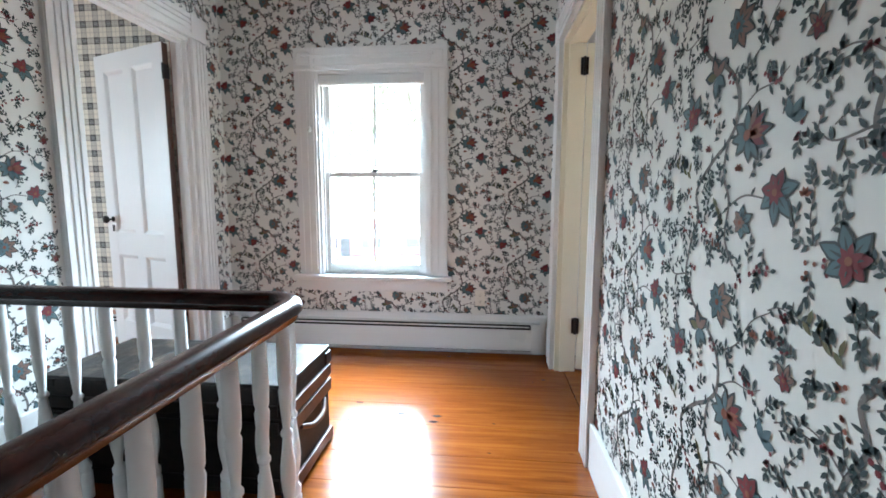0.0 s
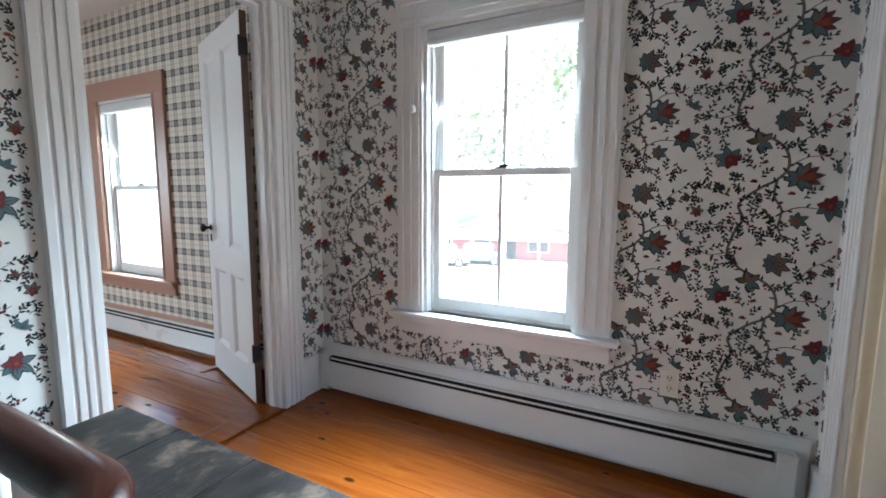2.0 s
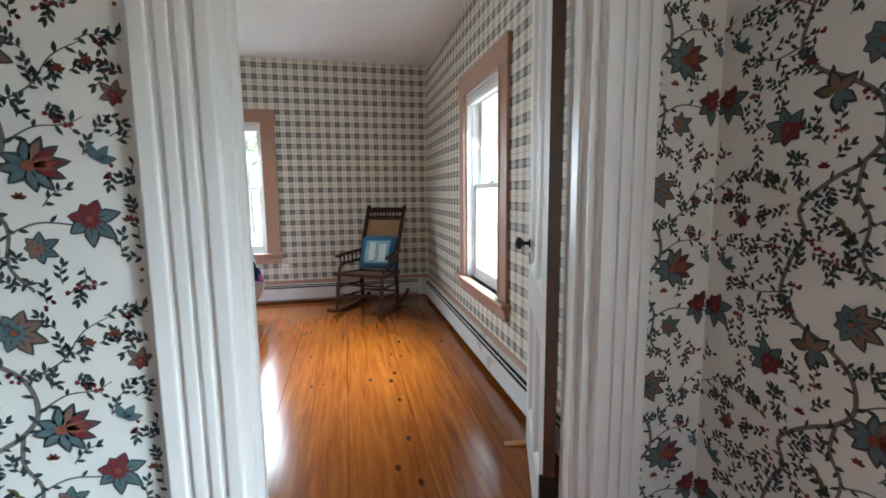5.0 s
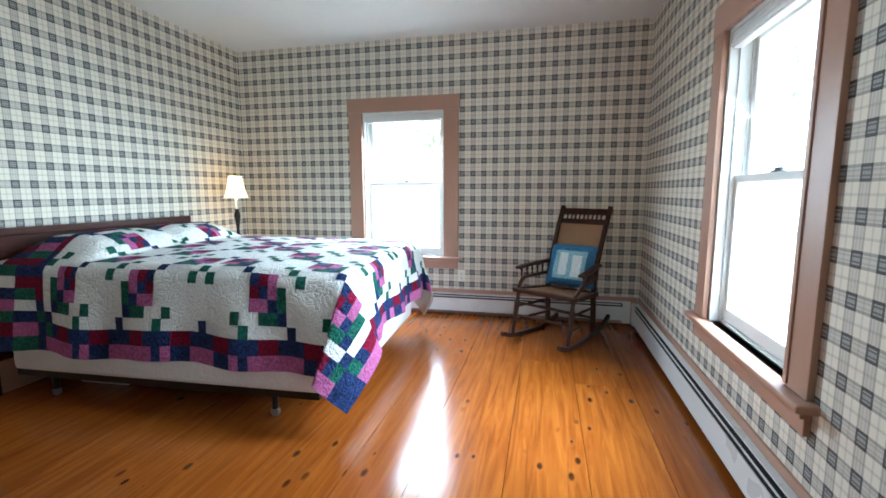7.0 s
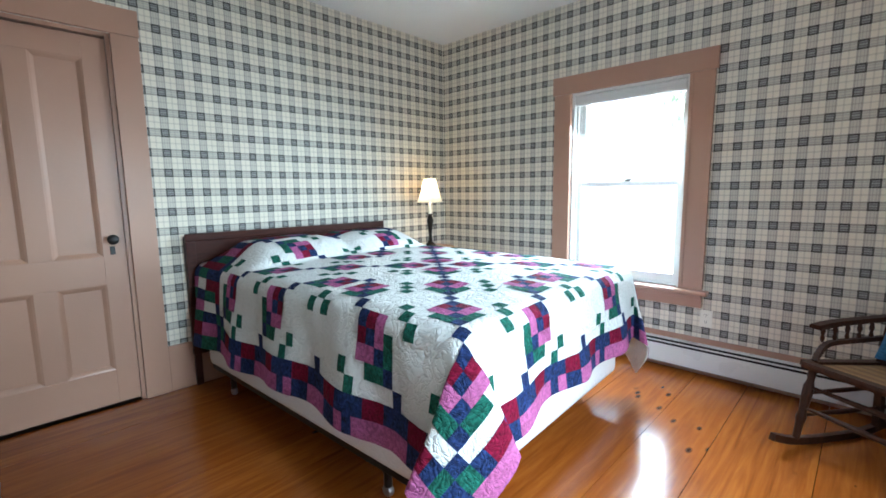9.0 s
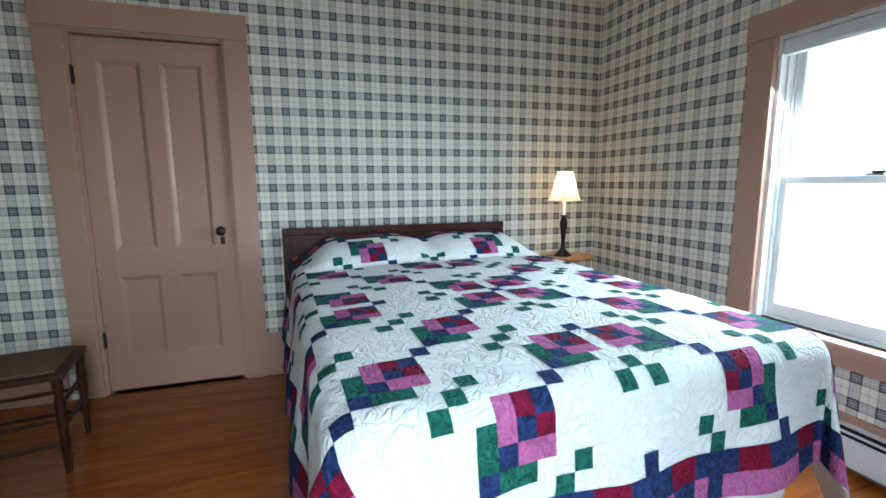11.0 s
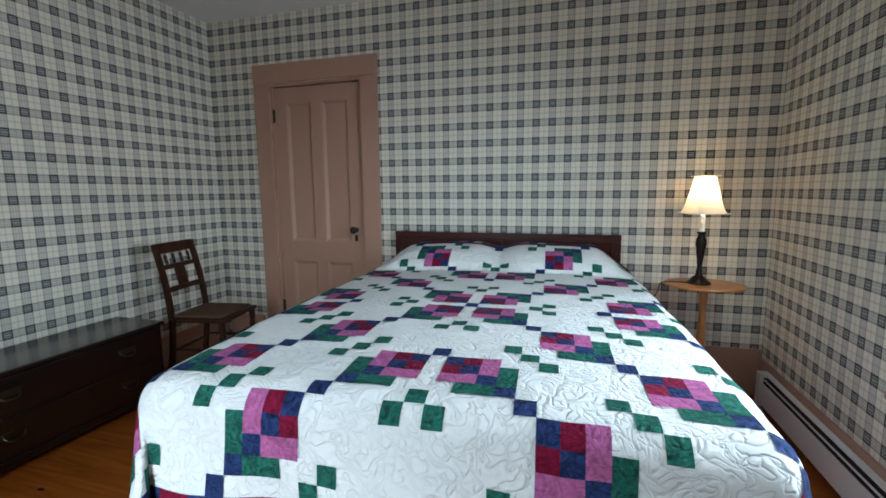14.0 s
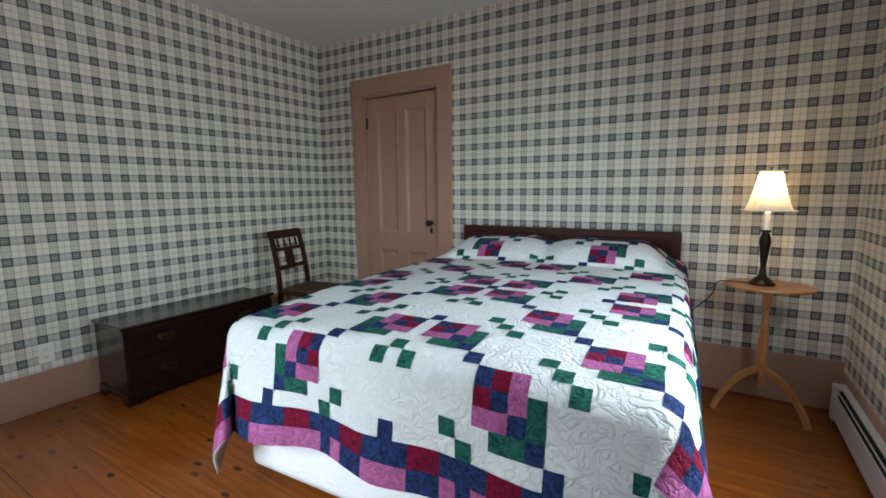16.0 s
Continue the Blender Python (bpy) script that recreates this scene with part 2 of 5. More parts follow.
WHITE = paint_mat("white_trim_paint", (0.76, 0.755, 0.74), 0.35, 0.06)
CREAM = paint_mat("cream_paint", (0.80, 0.73, 0.56), 0.4, 0.06)
SALMON = paint_mat("salmon_trim_paint", (0.41, 0.232, 0.160), 0.38, 0.07)
HEATER = paint_mat("white_enamel", (0.72, 0.72, 0.70), 0.3, 0.05)
CEIL = paint_mat("ceiling_paint", (0.74, 0.73, 0.71), 0.9, 0.04, 0.2)
PAPER = paint_mat("wallpaper_ground", (0.76, 0.755, 0.72), 0.75, 0.05)
PLAIN = paint_mat("plain_plaster", (0.62, 0.60, 0.56), 0.9, 0.06)
PLAID = plaid_mat()
PINE = pine_mat()
GLASS = glass_mat()
RAILWOOD = wood_mat("mahogany_varnish", (0.016, 0.004, 0.0025), (0.046, 0.011, 0.006), 0.24, (3, 12, 12), 3, 0.12)
CHAIRWOOD = wood_mat("walnut_stain", (0.018, 0.006, 0.003), (0.062, 0.021, 0.009), 0.42, (10, 10, 2), 4)
BOARDWOOD = wood_mat("headboard_walnut", (0.028, 0.006, 0.004), (0.070, 0.018, 0.010), 0.4, (1.5, 12, 12), 4)
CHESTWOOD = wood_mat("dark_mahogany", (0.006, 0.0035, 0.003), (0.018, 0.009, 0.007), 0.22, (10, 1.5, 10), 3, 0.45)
MAPLE = wood_mat("golden_maple", (0.40, 0.155, 0.04), (0.56, 0.25, 0.075), 0.3, (3, 12, 6), 3, 0.3)
TRUNKWOOD = wood_mat("worn_black_leather", (0.004, 0.003, 0.003), (0.020, 0.013, 0.010), 0.6, (4, 6, 6), 5)
TRUNKSLAT = wood_mat("dark_oak_slat", (0.004, 0.003, 0.002), (0.016, 0.009, 0.006), 0.55, (2, 14, 14), 4)
BROWNLEATHER = wood_mat("brown_leather", (0.05, 0.02, 0.010), (0.11, 0.045, 0.022), 0.45, (6, 6, 6), 4)
BLACK = base_mat("black_iron", 0.35, 0.3, (0.012, 0.011, 0.011))[0]
# near-black that stands in for the shade inside narrow openings
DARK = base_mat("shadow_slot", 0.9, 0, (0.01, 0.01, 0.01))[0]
LAMPMETAL = base_mat("bronze_black", 0.28, 0.6, (0.02, 0.014, 0.010))[0]
BRASS = base_mat("aged_brass", 0.45, 0.9, (0.06, 0.042, 0.026))[0]
STEEL = base_mat("bare_steel", 0.35, 0.9, (0.35, 0.35, 0.36))[0]
IVORY = base_mat("ivory_plastic", 0.4, 0, (0.80, 0.78, 0.70))[0]
for wood in (TRUNKWOOD, TRUNKSLAT, BOARDWOOD, CHAIRWOOD, RAILWOOD):
    wood.node_tree.nodes["Principled BSDF"].inputs["Specular IOR Level"].default_value = 0.2
BOXCLOTH = fabric_mat("mattress_ticking", (0.74, 0.73, 0.72), 0.25, 0.03)
BROWNPAD = fabric_mat("seat_leather_brown", (0.10, 0.055, 0.033), 0.15, 0.15)
SHADE = shade_mat()
CANE = cane_mat()
Q_WHITE = fabric_mat("quilt_white", (0.62, 0.62, 0.60), 0.6, 0.03)
Q_GREEN = fabric_mat("quilt_green", (0.014, 0.082, 0.058), 0.5, 0.6)
Q_NAVY = fabric_mat("quilt_navy", (0.013, 0.024, 0.078), 0.5, 0.7)
Q_RED = fabric_mat("quilt_red", (0.125, 0.003, 0.020), 0.5, 0.45)
Q_PINK = fabric_mat("quilt_pink", (0.31, 0.085, 0.20), 0.5, 0.32)
BLUECLOTH = fabric_mat("cushion_blue", (0.05, 0.16, 0.30), 0.25, 0.35)
PALEBLUE = fabric_mat("cushion_pale_blue", (0.25, 0.42, 0.48), 0.2, 0.3)
OFFWHITE = fabric_mat("cushion_white", (0.62, 0.64, 0.62), 0.2, 0.15)

# ---- mesh tools ----


def finish(bm, mats, name):
    me = bpy.data.meshes.new(name)
    bmesh.ops.recalc_face_normals(bm, faces=bm.faces)
    bm.to_mesh(me)
    bm.free()
    for m in mats if isinstance(mats, (list, tuple)) else [mats]:
        me.materials.append(m)
    return me


def smooth(me, angle=35):
    for p in me.polygons:
        p.use_smooth = True
    me.set_sharp_from_angle(angle=radians(angle))


def part(name, bm, material, parent=None, label="", soft=None):
    me = finish(bm, material, name)
    if soft:
        smooth(me, soft)
    ob = new(name, me)
    if parent is not None:
        ob.parent = parent
    if label:
        tagged(ob, label)
    return ob


def thing(name, m, label, category, group="", kind=""):
    ob = new(name)
    ob.empty_display_size = 0.1
    ob.matrix_basis = m
    return tagged(ob, label, category, group, kind)


def box(bm, x0, x1, y0, y1, z0, z1, bevel=0.0, m=None):
    made = bmesh.ops.create_cube(bm, size=1)["verts"]
    t = Matrix.Translation(((x0 + x1) / 2, (y0 + y1) / 2, (z0 + z1) / 2)) @ Matrix.Diagonal((abs(x1 - x0), abs(y1 - y0), abs(z1 - z0), 1))
    bmesh.ops.transform(bm, matrix=t, verts=made)
    if bevel:
        es = list({e for v in made for e in v.link_edges})
        made = list({v for f in bmesh.ops.bevel(bm, geom=es, offset=bevel, segments=2, affect="EDGES", profile=0.6)["faces"] for v in f.verts} | {v for v in made if v.is_valid})
    if m is not None:
        bmesh.ops.transform(bm, matrix=m, verts=made)
    return bm


def boxes(*items, bevel=0.0):
    bm = bmesh.new()
    for it in items:
        box(bm, *it, bevel=bevel)
    return bm


def lathe(bm, profile, n=16, m=None):
    """Turned work: profile of (radius, height), round the z axis."""
    rings, made = [], []
    for r, z in profile:
        ring = [bm.verts.new((r * math.cos(2 * math.pi * k / n), r * math.sin(2 * math.pi * k / n), z)) for k in range(n)]
        rings.append(ring)
        made += ring
    for a, b in zip(rings, rings[1:]):
        for k in range(n):
            bm.faces.new((a[k], a[(k + 1) % n], b[(k + 1) % n], b[k]))
    bm.faces.new(rings[0][::-1])
    bm.faces.new(rings[-1])
    if m is not None:
        bmesh.ops.transform(bm, matrix=m, verts=made)
    return bm


def between(a, b):
    """The pose that lays the z axis from a to b."""
    a, b = Vector(a), Vector(b)
    return Matrix.Translation(a) @ (b - a).to_track_quat("Z", "Y").to_matrix().to_4x4()


def rod(bm, a, b, r, r2=None, n=10, mid=None):
    ln = (Vector(b) - Vector(a)).length
    r2 = r if r2 is None else r2
    prof = [(r, 0), (r2, ln)] if mid is None else [(r, 0), ((r + mid) / 2, ln * 0.25), (mid, ln * 0.5), ((r2 + mid) / 2, ln * 0.75), (r2, ln)]
    return lathe(bm, prof, n, between(a, b))


def sweep(bm, pts, section, closed_ends=True, up=Vector((0, 0, 1))):
    """A section of (side, up) points carried along a path."""
    pts = [Vector(p) for p in pts]
    rings = []
    for k, p in enumerate(pts):
        d = (pts[min(k + 1, len(pts) - 1)] - pts[max(k - 1, 0)]).normalized()
        side = d.cross(up).normalized()
        over = side.cross(d).normalized()
        rings.append([bm.verts.new(p + side * s + over * u) for s, u in section])
    n = len(section)
    for a, b in zip(rings, rings[1:]):
        for k in range(n):
            bm.faces.new((a[k], a[(k + 1) % n], b[(k + 1) % n], b[k]))
    if closed_ends:
        bm.faces.new(rings[0][::-1])
        bm.faces.new(rings[-1])
    return bm


def circle(r, n=8, sx=1.0, sy=1.0):
    return [(r * sx * math.cos(2 * math.pi * k / n), r * sy * math.sin(2 * math.pi * k / n)) for k in range(n)]


def curve_pts(keys, n=8):
    """A smooth line through the keys."""
    ks = [Vector(k) for k in keys]
    ks = [2 * ks[0] - ks[1]] + ks + [2 * ks[-1] - ks[-2]]
    out = []
    for i in range(1, len(ks) - 2):
        p0, p1, p2, p3 = ks[i - 1 : i + 3]
        for j in range(n):
            t = j / n
            out.append(0.5 * (2 * p1 + (p2 - p0) * t + (2 * p0 - 5 * p1 + 4 * p2 - p3) * t * t + (3 * p1 - p0 - 3 * p2 + p3) * t**3))
    out.append(ks[-2])
    return out


# ---- the plan ----
XW, XE, YS, YN, ZC = -5.04, -1.14, -0.14, 3.75, 2.56
HX0, HX1, HYS = -1.035, 1.33, -1.6
EXT = 0.24
M_NORTH = pose(0, YN, 0)
M_WEST = pose(XW, 0, 0, 0, 0, 90)
M_SOUTH = pose(0, YS, 0, 0, 0, 180)
M_HALLW = pose(HX0, 0, 0, 0, 0, 90)
M_HALLE = pose(HX1, 0, 0, 0, 0, -90)


def wall(name, m, u0, u1, z0, z1, thick, openings, mats, label):
    """A wall in its own frame: u along it, the room on the side of -y, openings as (u0, u1, z0, z1)."""
    us = sorted({u0, u1, *[o[0] for o in openings], *[o[1] for o in openings]})
    zs = sorted({z0, z1, *[o[2] for o in openings], *[o[3] for o in openings]})

    def solid(i, j):
        if not (0 <= i < len(us) - 1 and 0 <= j < len(zs) - 1):
            return False
        cu, cz = (us[i] + us[i + 1]) / 2, (zs[j] + zs[j + 1]) / 2
        return not any(a < cu < b and c < cz < d for a, b, c, d in openings)

    bm = bmesh.new()
    vs = {}

    def v(i, j, k):
        if (i, j, k) not in vs:
            vs[i, j, k] = bm.verts.new((us[i], k * thick, zs[j]))
        return vs[i, j, k]

    for i in range(len(us) - 1):
        for j in range(len(zs) - 1):
            if not solid(i, j):
                continue
            for k in (0, 1):
                f = bm.faces.new((v(i, j, k), v(i + 1, j, k), v(i + 1, j + 1, k), v(i, j + 1, k)))
                f.material_index = k
            for (di, dj), (a, b) in {(-1, 0): ((0, 0), (0, 1)), (1, 0): ((1, 0), (1, 1)), (0, -1): ((0, 0), (1, 0)), (0, 1): ((0, 1), (1, 1))}.items():
                if not solid(i + di, j + dj):
                    f = bm.faces.new((v(i + a[0], j + a[1], 0), v(i + b[0], j + b[1], 0), v(i + b[0], j + b[1], 1), v(i + a[0], j + a[1], 1)))
                    f.material_index = 1
    ob = part(name, bm, mats)
    ob.matrix_basis = m
    return tagged(ob, label, "wall", kind="structure")


# openings (along the wall, heights)
WIN_HALL = (-0.33, 0.455, 0.555, 1.995)
WIN_NORTH = (-3.395, -2.615, 0.52, 1.91)
WIN_WEST = (1.20, 2.0, 0.55, 1.91)
DOOR_A = (2.585, 3.410, -0.06, 2.125)
CLOSET = (1.682, 2.452, -0.06, 2.06)
DOOR_R = (-3.47, -2.535, -0.06, 2.06)
wall_n_hall = wall("wall_north_hall", M_NORTH, HX0 - 0.07, 3.6, -0.25, ZC, EXT, [WIN_HALL], [PAPER, PLAIN], "white wallpaper wall printed with red and blue flowers on vines")
wall_n_bed = wall("wall_north_bedroom", M_NORTH, XW - EXT, HX0 - 0.0725, -0.25, ZC, EXT, [WIN_NORTH], [PLAID, PLAIN], "plaid papered bedroom wall with a window")
wall_w = wall("wall_west", M_WEST, YS - 0.2, YN, -0.25, ZC, EXT, [WIN_WEST], [PLAID, PLAIN], "grey and cream plaid papered wall with a window")
wall_s = wall("wall_south", M_SOUTH, 1.14, 5.04, -0.25, ZC, 0.14, [CLOSET], [PLAID, PLAIN], "plaid papered wall behind the bed")
wall_p = wall("wall_partition", M_HALLW, HYS, YN, -0.25, ZC, 0.105, [DOOR_A], [PAPER, PLAID], "partition papered with flowers towards the hall, plaid within")
wall_e = wall("wall_east", M_HALLE, -3.75, 1.6, -0.25, ZC, 0.13, [DOOR_R], [PAPER, PLAIN], "flowered wallpaper wall beside the stair landing")
# plain closing walls
part_bm = boxes((HX0 - 0.145, 3.6, HYS - 0.15, HYS, -2.8, ZC))
tagged(part("wall_south_hall", part_bm, PLAIN), "plain plaster wall closing the hall", "wall", kind="structure")
tagged(part("wall_closet", boxes((-2.75, -1.3, YS - 1.0, YS - 0.9, -0.25, ZC), (-2.75, -2.65, YS - 0.9, YS - 0.14, -0.25, ZC), (-1.4, -1.3, YS - 0.9, YS - 0.14, -0.25, ZC)), PLAIN), "plain closet walls behind the closed door", "wall", kind="structure")
side_room = wall("wall_side_room", pose(3.45, 0, 0, 0, 0, -90), -3.75, 1.6, -0.25, ZC, 0.15, [(-3.0, -2.0, 0.7, 2.0)], [CREAM, PLAIN], "cream plaster wall of the side room")
tagged(part("ceiling", boxes((XW - EXT, 3.6, HYS - 0.15, YN + EXT, ZC, ZC + 0.12)), CEIL), "flat white painted ceiling", "ceiling", kind="structure")

# ---- windows and doors ----


def window(name, m, op, trim, label, fluted=False, ears=0.0, muntin=False, head=0.16, side=0.14, blind=0.07, base=(0.0, 0.0)):
    """A double-hung window in a wall's frame, with casing, stool, apron, two sashes and a raised blind."""
    a, b, z0, z1 = op
    w = thing(name, m, label, "window", kind="structure")
    d = 0.022
    for s, u0, u1 in (("left", a - side, a), ("right", b, b + side)):
        bm = boxes((u0, u1, -d, -0.001, z0 + 0.002, z1), bevel=0.003)
        if fluted:
            for k in (0.18, 0.5, 0.82):
                c = u0 + (u1 - u0) * k
                box(bm, c - 0.012, c + 0.012, -d - 0.007, -d + 0.002, z0 + 0.03, z1 - 0.004, bevel=0.003)
        else:
            c = b + 0.012 if s == "right" else a - 0.012
            box(bm, c - 0.011, c + 0.011, -d - 0.006, -d + 0.002, z0 + 0.01, z1 - 0.001, bevel=0.003)
        part("side_casing", bm, trim, w)
    bm = boxes((a - side - ears, b + side + ears, -d - 0.004, -0.001, z1 + 0.001, z1 + head), bevel=0.004)
    if fluted:
        box(bm, a - 0.02, b + 0.02, -d - 0.016, -d, z1 + 0.028, z1 + 0.048, bevel=0.004)
        box(bm, a - 0.02, b + 0.02, -d - 0.011, -d, z1 + 0.075, z1 + 0.095, bevel=0.004)
        for c in (a - side / 2, b + side / 2):
            box(bm, c - side / 2, c + side / 2, -d - 0.010, -d, z1 + 0.006, z1 + head - 0.002, bevel=0.006)
            box(bm, c - 0.045, c + 0.045, -d - 0.015, -d - 0.008, z1 + 0.035, z1 + head - 0.035, bevel=0.01)
    part("head_casing", bm, trim, w)
    part("window_sill", boxes((a - side - 0.035, b + side + 0.035, -0.065, 0.05, z0 - 0.028, z0), bevel=0.008), trim, w)
    bm = boxes((a - side, b + side, -d, -0.001, z0 - 0.115, z0 - 0.030), bevel=0.004)
    box(bm, a - side + 0.002, b + side - 0.002, -d - 0.012, -d + 0.002, z0 - 0.06, z0 - 0.034, bevel=0.006)
    part("apron", bm, trim, w)
    jamb = boxes((a, a + 0.018, 0.0, EXT, z0, z1), (b - 0.018, b, 0.0, EXT, z0, z1), (a + 0.018, b - 0.018, 0.0, EXT, z1 - 0.018, z1), (a + 0.018, b - 0.018, 0.051, EXT + 0.05, z0 - 0.02, z0 + 0.012))
    for u in (a + 0.018, b - 0.030):
        box(jamb, u, u + 0.012, 0.040, 0.055, z0 + 0.013, z1 - 0.019)
        box(jamb, u, u + 0.012, 0.092, 0.098, z0 + 0.013, z1 - 0.019)
    part("jamb_liner", jamb, WHITE if trim is WHITE else SASH, w)
    mid = z0 + (z1 - z0) * 0.505
    for nm, s0, s1, y0 in (("lower_sash", z0 + 0.013, mid + 0.018, 0.056), ("upper_sash", mid - 0.016, z1 - 0.019, 0.100)):
        l, r = a + 0.019, b - 0.019
        st, low = 0.042, 0.062 if nm == "lower_sash" else 0.034
        top = 0.034 if nm == "lower_sash" else 0.045
        bm = boxes((l, l + st, y0, y0 + 0.035, s0, s1), (r - st, r, y0, y0 + 0.035, s0, s1), (l + st, r - st, y0, y0 + 0.035, s0, s0 + low), (l + st, r - st, y0, y0 + 0.035, s1 - top, s1), bevel=0.003)
        if muntin:
            c = (l + r) / 2
            box(bm, c - 0.009, c + 0.009, y0 + 0.006, y0 + 0.030, s0 + low, s1 - top, bevel=0.003)
        sash = part(nm, bm, SASH, w)
        pane = part("pane", boxes((l + st - 0.004, r - st + 0.004, y0 + 0.016, y0 + 0.019, s0 + low - 0.004, s1 - top + 0.004)), GLASS, sash)
        pane.visible_shadow = False
    c = (a + b) / 2
    bm = boxes((c - 0.03, c + 0.03, 0.060, 0.09, mid + 0.018, mid + 0.026), bevel=0.003)
    box(bm, c - 0.012, c + 0.035, 0.066, 0.078, mid + 0.026, mid + 0.037, bevel=0.003)
    part("sash_lock", bm, BLACK, w)
    bm = boxes((a + 0.020, b - 0.020, 0.004, 0.048, z1 - 0.020 - blind, z1 - 0.022), bevel=0.006)
    for k in range(3):
        zz = z1 - 0.026 - blind * (k + 1) / 4
        box(bm, a + 0.022, b - 0.022, -0.001, 0.006, zz, zz + 0.006)
    part("raised_blind", bm, BLIND, w, "pleated white blind drawn up")
    return w


SASH = paint_mat("sash_paint", (0.72, 0.72, 0.70), 0.35, 0.05)
BLIND = fabric_mat("blind_cloth", (0.70, 0.70, 0.69), 0.05, 0.03)
win_hall = window("window_1", M_NORTH, WIN_HALL, WHITE, "white double-hung hall window with fluted casing and raised blind", True, 0.0, True, 0.155, 0.150)
win_north = window("window_2", M_NORTH, WIN_NORTH, SALMON, "salmon-framed double-hung bedroom window over the baseboard heater", False, 0.012, False, 0.145, 0.135)
win_west = window("window_3", M_WEST, WIN_WEST, SALMON, "salmon-framed double-hung window beside the bed", False, 0.012, False, 0.13, 0.14)
# white curtain rod across the hall window
bm = bmesh.new()
rod(bm, (-0.41, YN - 0.065, 2.085), (0.50, YN - 0.065, 2.085), 0.006)
for u in (-0.41, 0.50):
    rod(bm, (u, YN - 0.065, 2.085), (u, YN - 0.03, 2.085), 0.006)
tagged(part("curtain_rod", bm, WHITE, soft=40), "thin white curtain rod over the hall window", "curtain rod")
bm = bmesh.new()
rod(bm, (-0.36, YN - 0.034, 2.03), (-0.375, YN - 0.036, 1.62), 0.003)
lathe(bm, [(0.004, 0), (0.014, 0.008), (0.016, 0.02), (0.012, 0.035), (0.004, 0.045)], 10, pose(-0.375, YN - 0.036, 1.575))
tagged(part("blind_cord", bm, WHITE, soft=40), "white blind cord with a small tassel on the casing", "blind cord")


def casing(name, m, op, trim, label, side=0.135, head=0.15, fluted=False, foot=0.0, y=0.0, sgn=1):
    """Trim round a doorway, on the face y of the wall; sgn -1 turns it to the far face."""
    a, b, z0, z1 = op
    w = thing(name, m, label, "door frame", kind="structure")
    d = 0.022

    def slab(u0, u1, p0, p1, q0, q1, bev, bm):
        lo, hi = sorted((y - sgn * p0, y - sgn * p1))
        box(bm, u0, u1, lo, hi, q0, q1, bevel=bev)

    for u0, u1 in ((a - side, a), (b, b + side)):
        bm = bmesh.new()
        slab(u0, u1, 0.001, d, foot, z1, 0.003, bm)
        if fluted:
            for k, wd in ((0.13, 0.016), (0.42, 0.012), (0.64, 0.010), (0.90, 0.014)):
                c = u0 + (u1 - u0) * k
                slab(c - wd, c + wd, d - 0.002, d + 0.008, foot, z1 - 0.002, 0.004, bm)
        part("side_casing", bm, trim, w)
    bm = bmesh.new()
    slab(a - side - 0.004, b + side + 0.004, 0.001, d + 0.003, z1 + 0.001, z1 + head, 0.004, bm)
    if fluted:
        for k, wd in ((0.13, 0.016), (0.42, 0.012), (0.64, 0.010), (0.88, 0.016)):
            c = z1 + head * k
            slab(a + 0.002, b - 0.002, d, d + 0.011, c - wd, c + wd, 0.004, bm)
        for u0, u1 in ((a - side, a), (b, b + side)):
            slab(u0 - 0.003, u1 + 0.003, d, d + 0.014, z1 + 0.002, z1 + head - 0.001, 0.006, bm)
    part("head_casing", bm, trim, w)
    return w


def jambs(parent, op, thick, trim, stop_y):
    a, b, z0, z1 = op
    part("jamb", boxes((a, a + 0.02, 0.0, thick, 0, z1 - 0.02), (b - 0.02, b, 0.0, thick, 0, z1 - 0.02), (a, b, 0.0, thick, z1 - 0.02, z1)), trim, parent)
    part("door_stop", boxes((a + 0.02, a + 0.032, stop_y, stop_y + 0.03, 0, z1 - 0.032), (b - 0.032, b - 0.02, stop_y, stop_y + 0.03, 0, z1 - 0.032), (a + 0.02, b - 0.02, stop_y, stop_y + 0.03, z1 - 0.032, z1 - 0.02)), trim, parent)


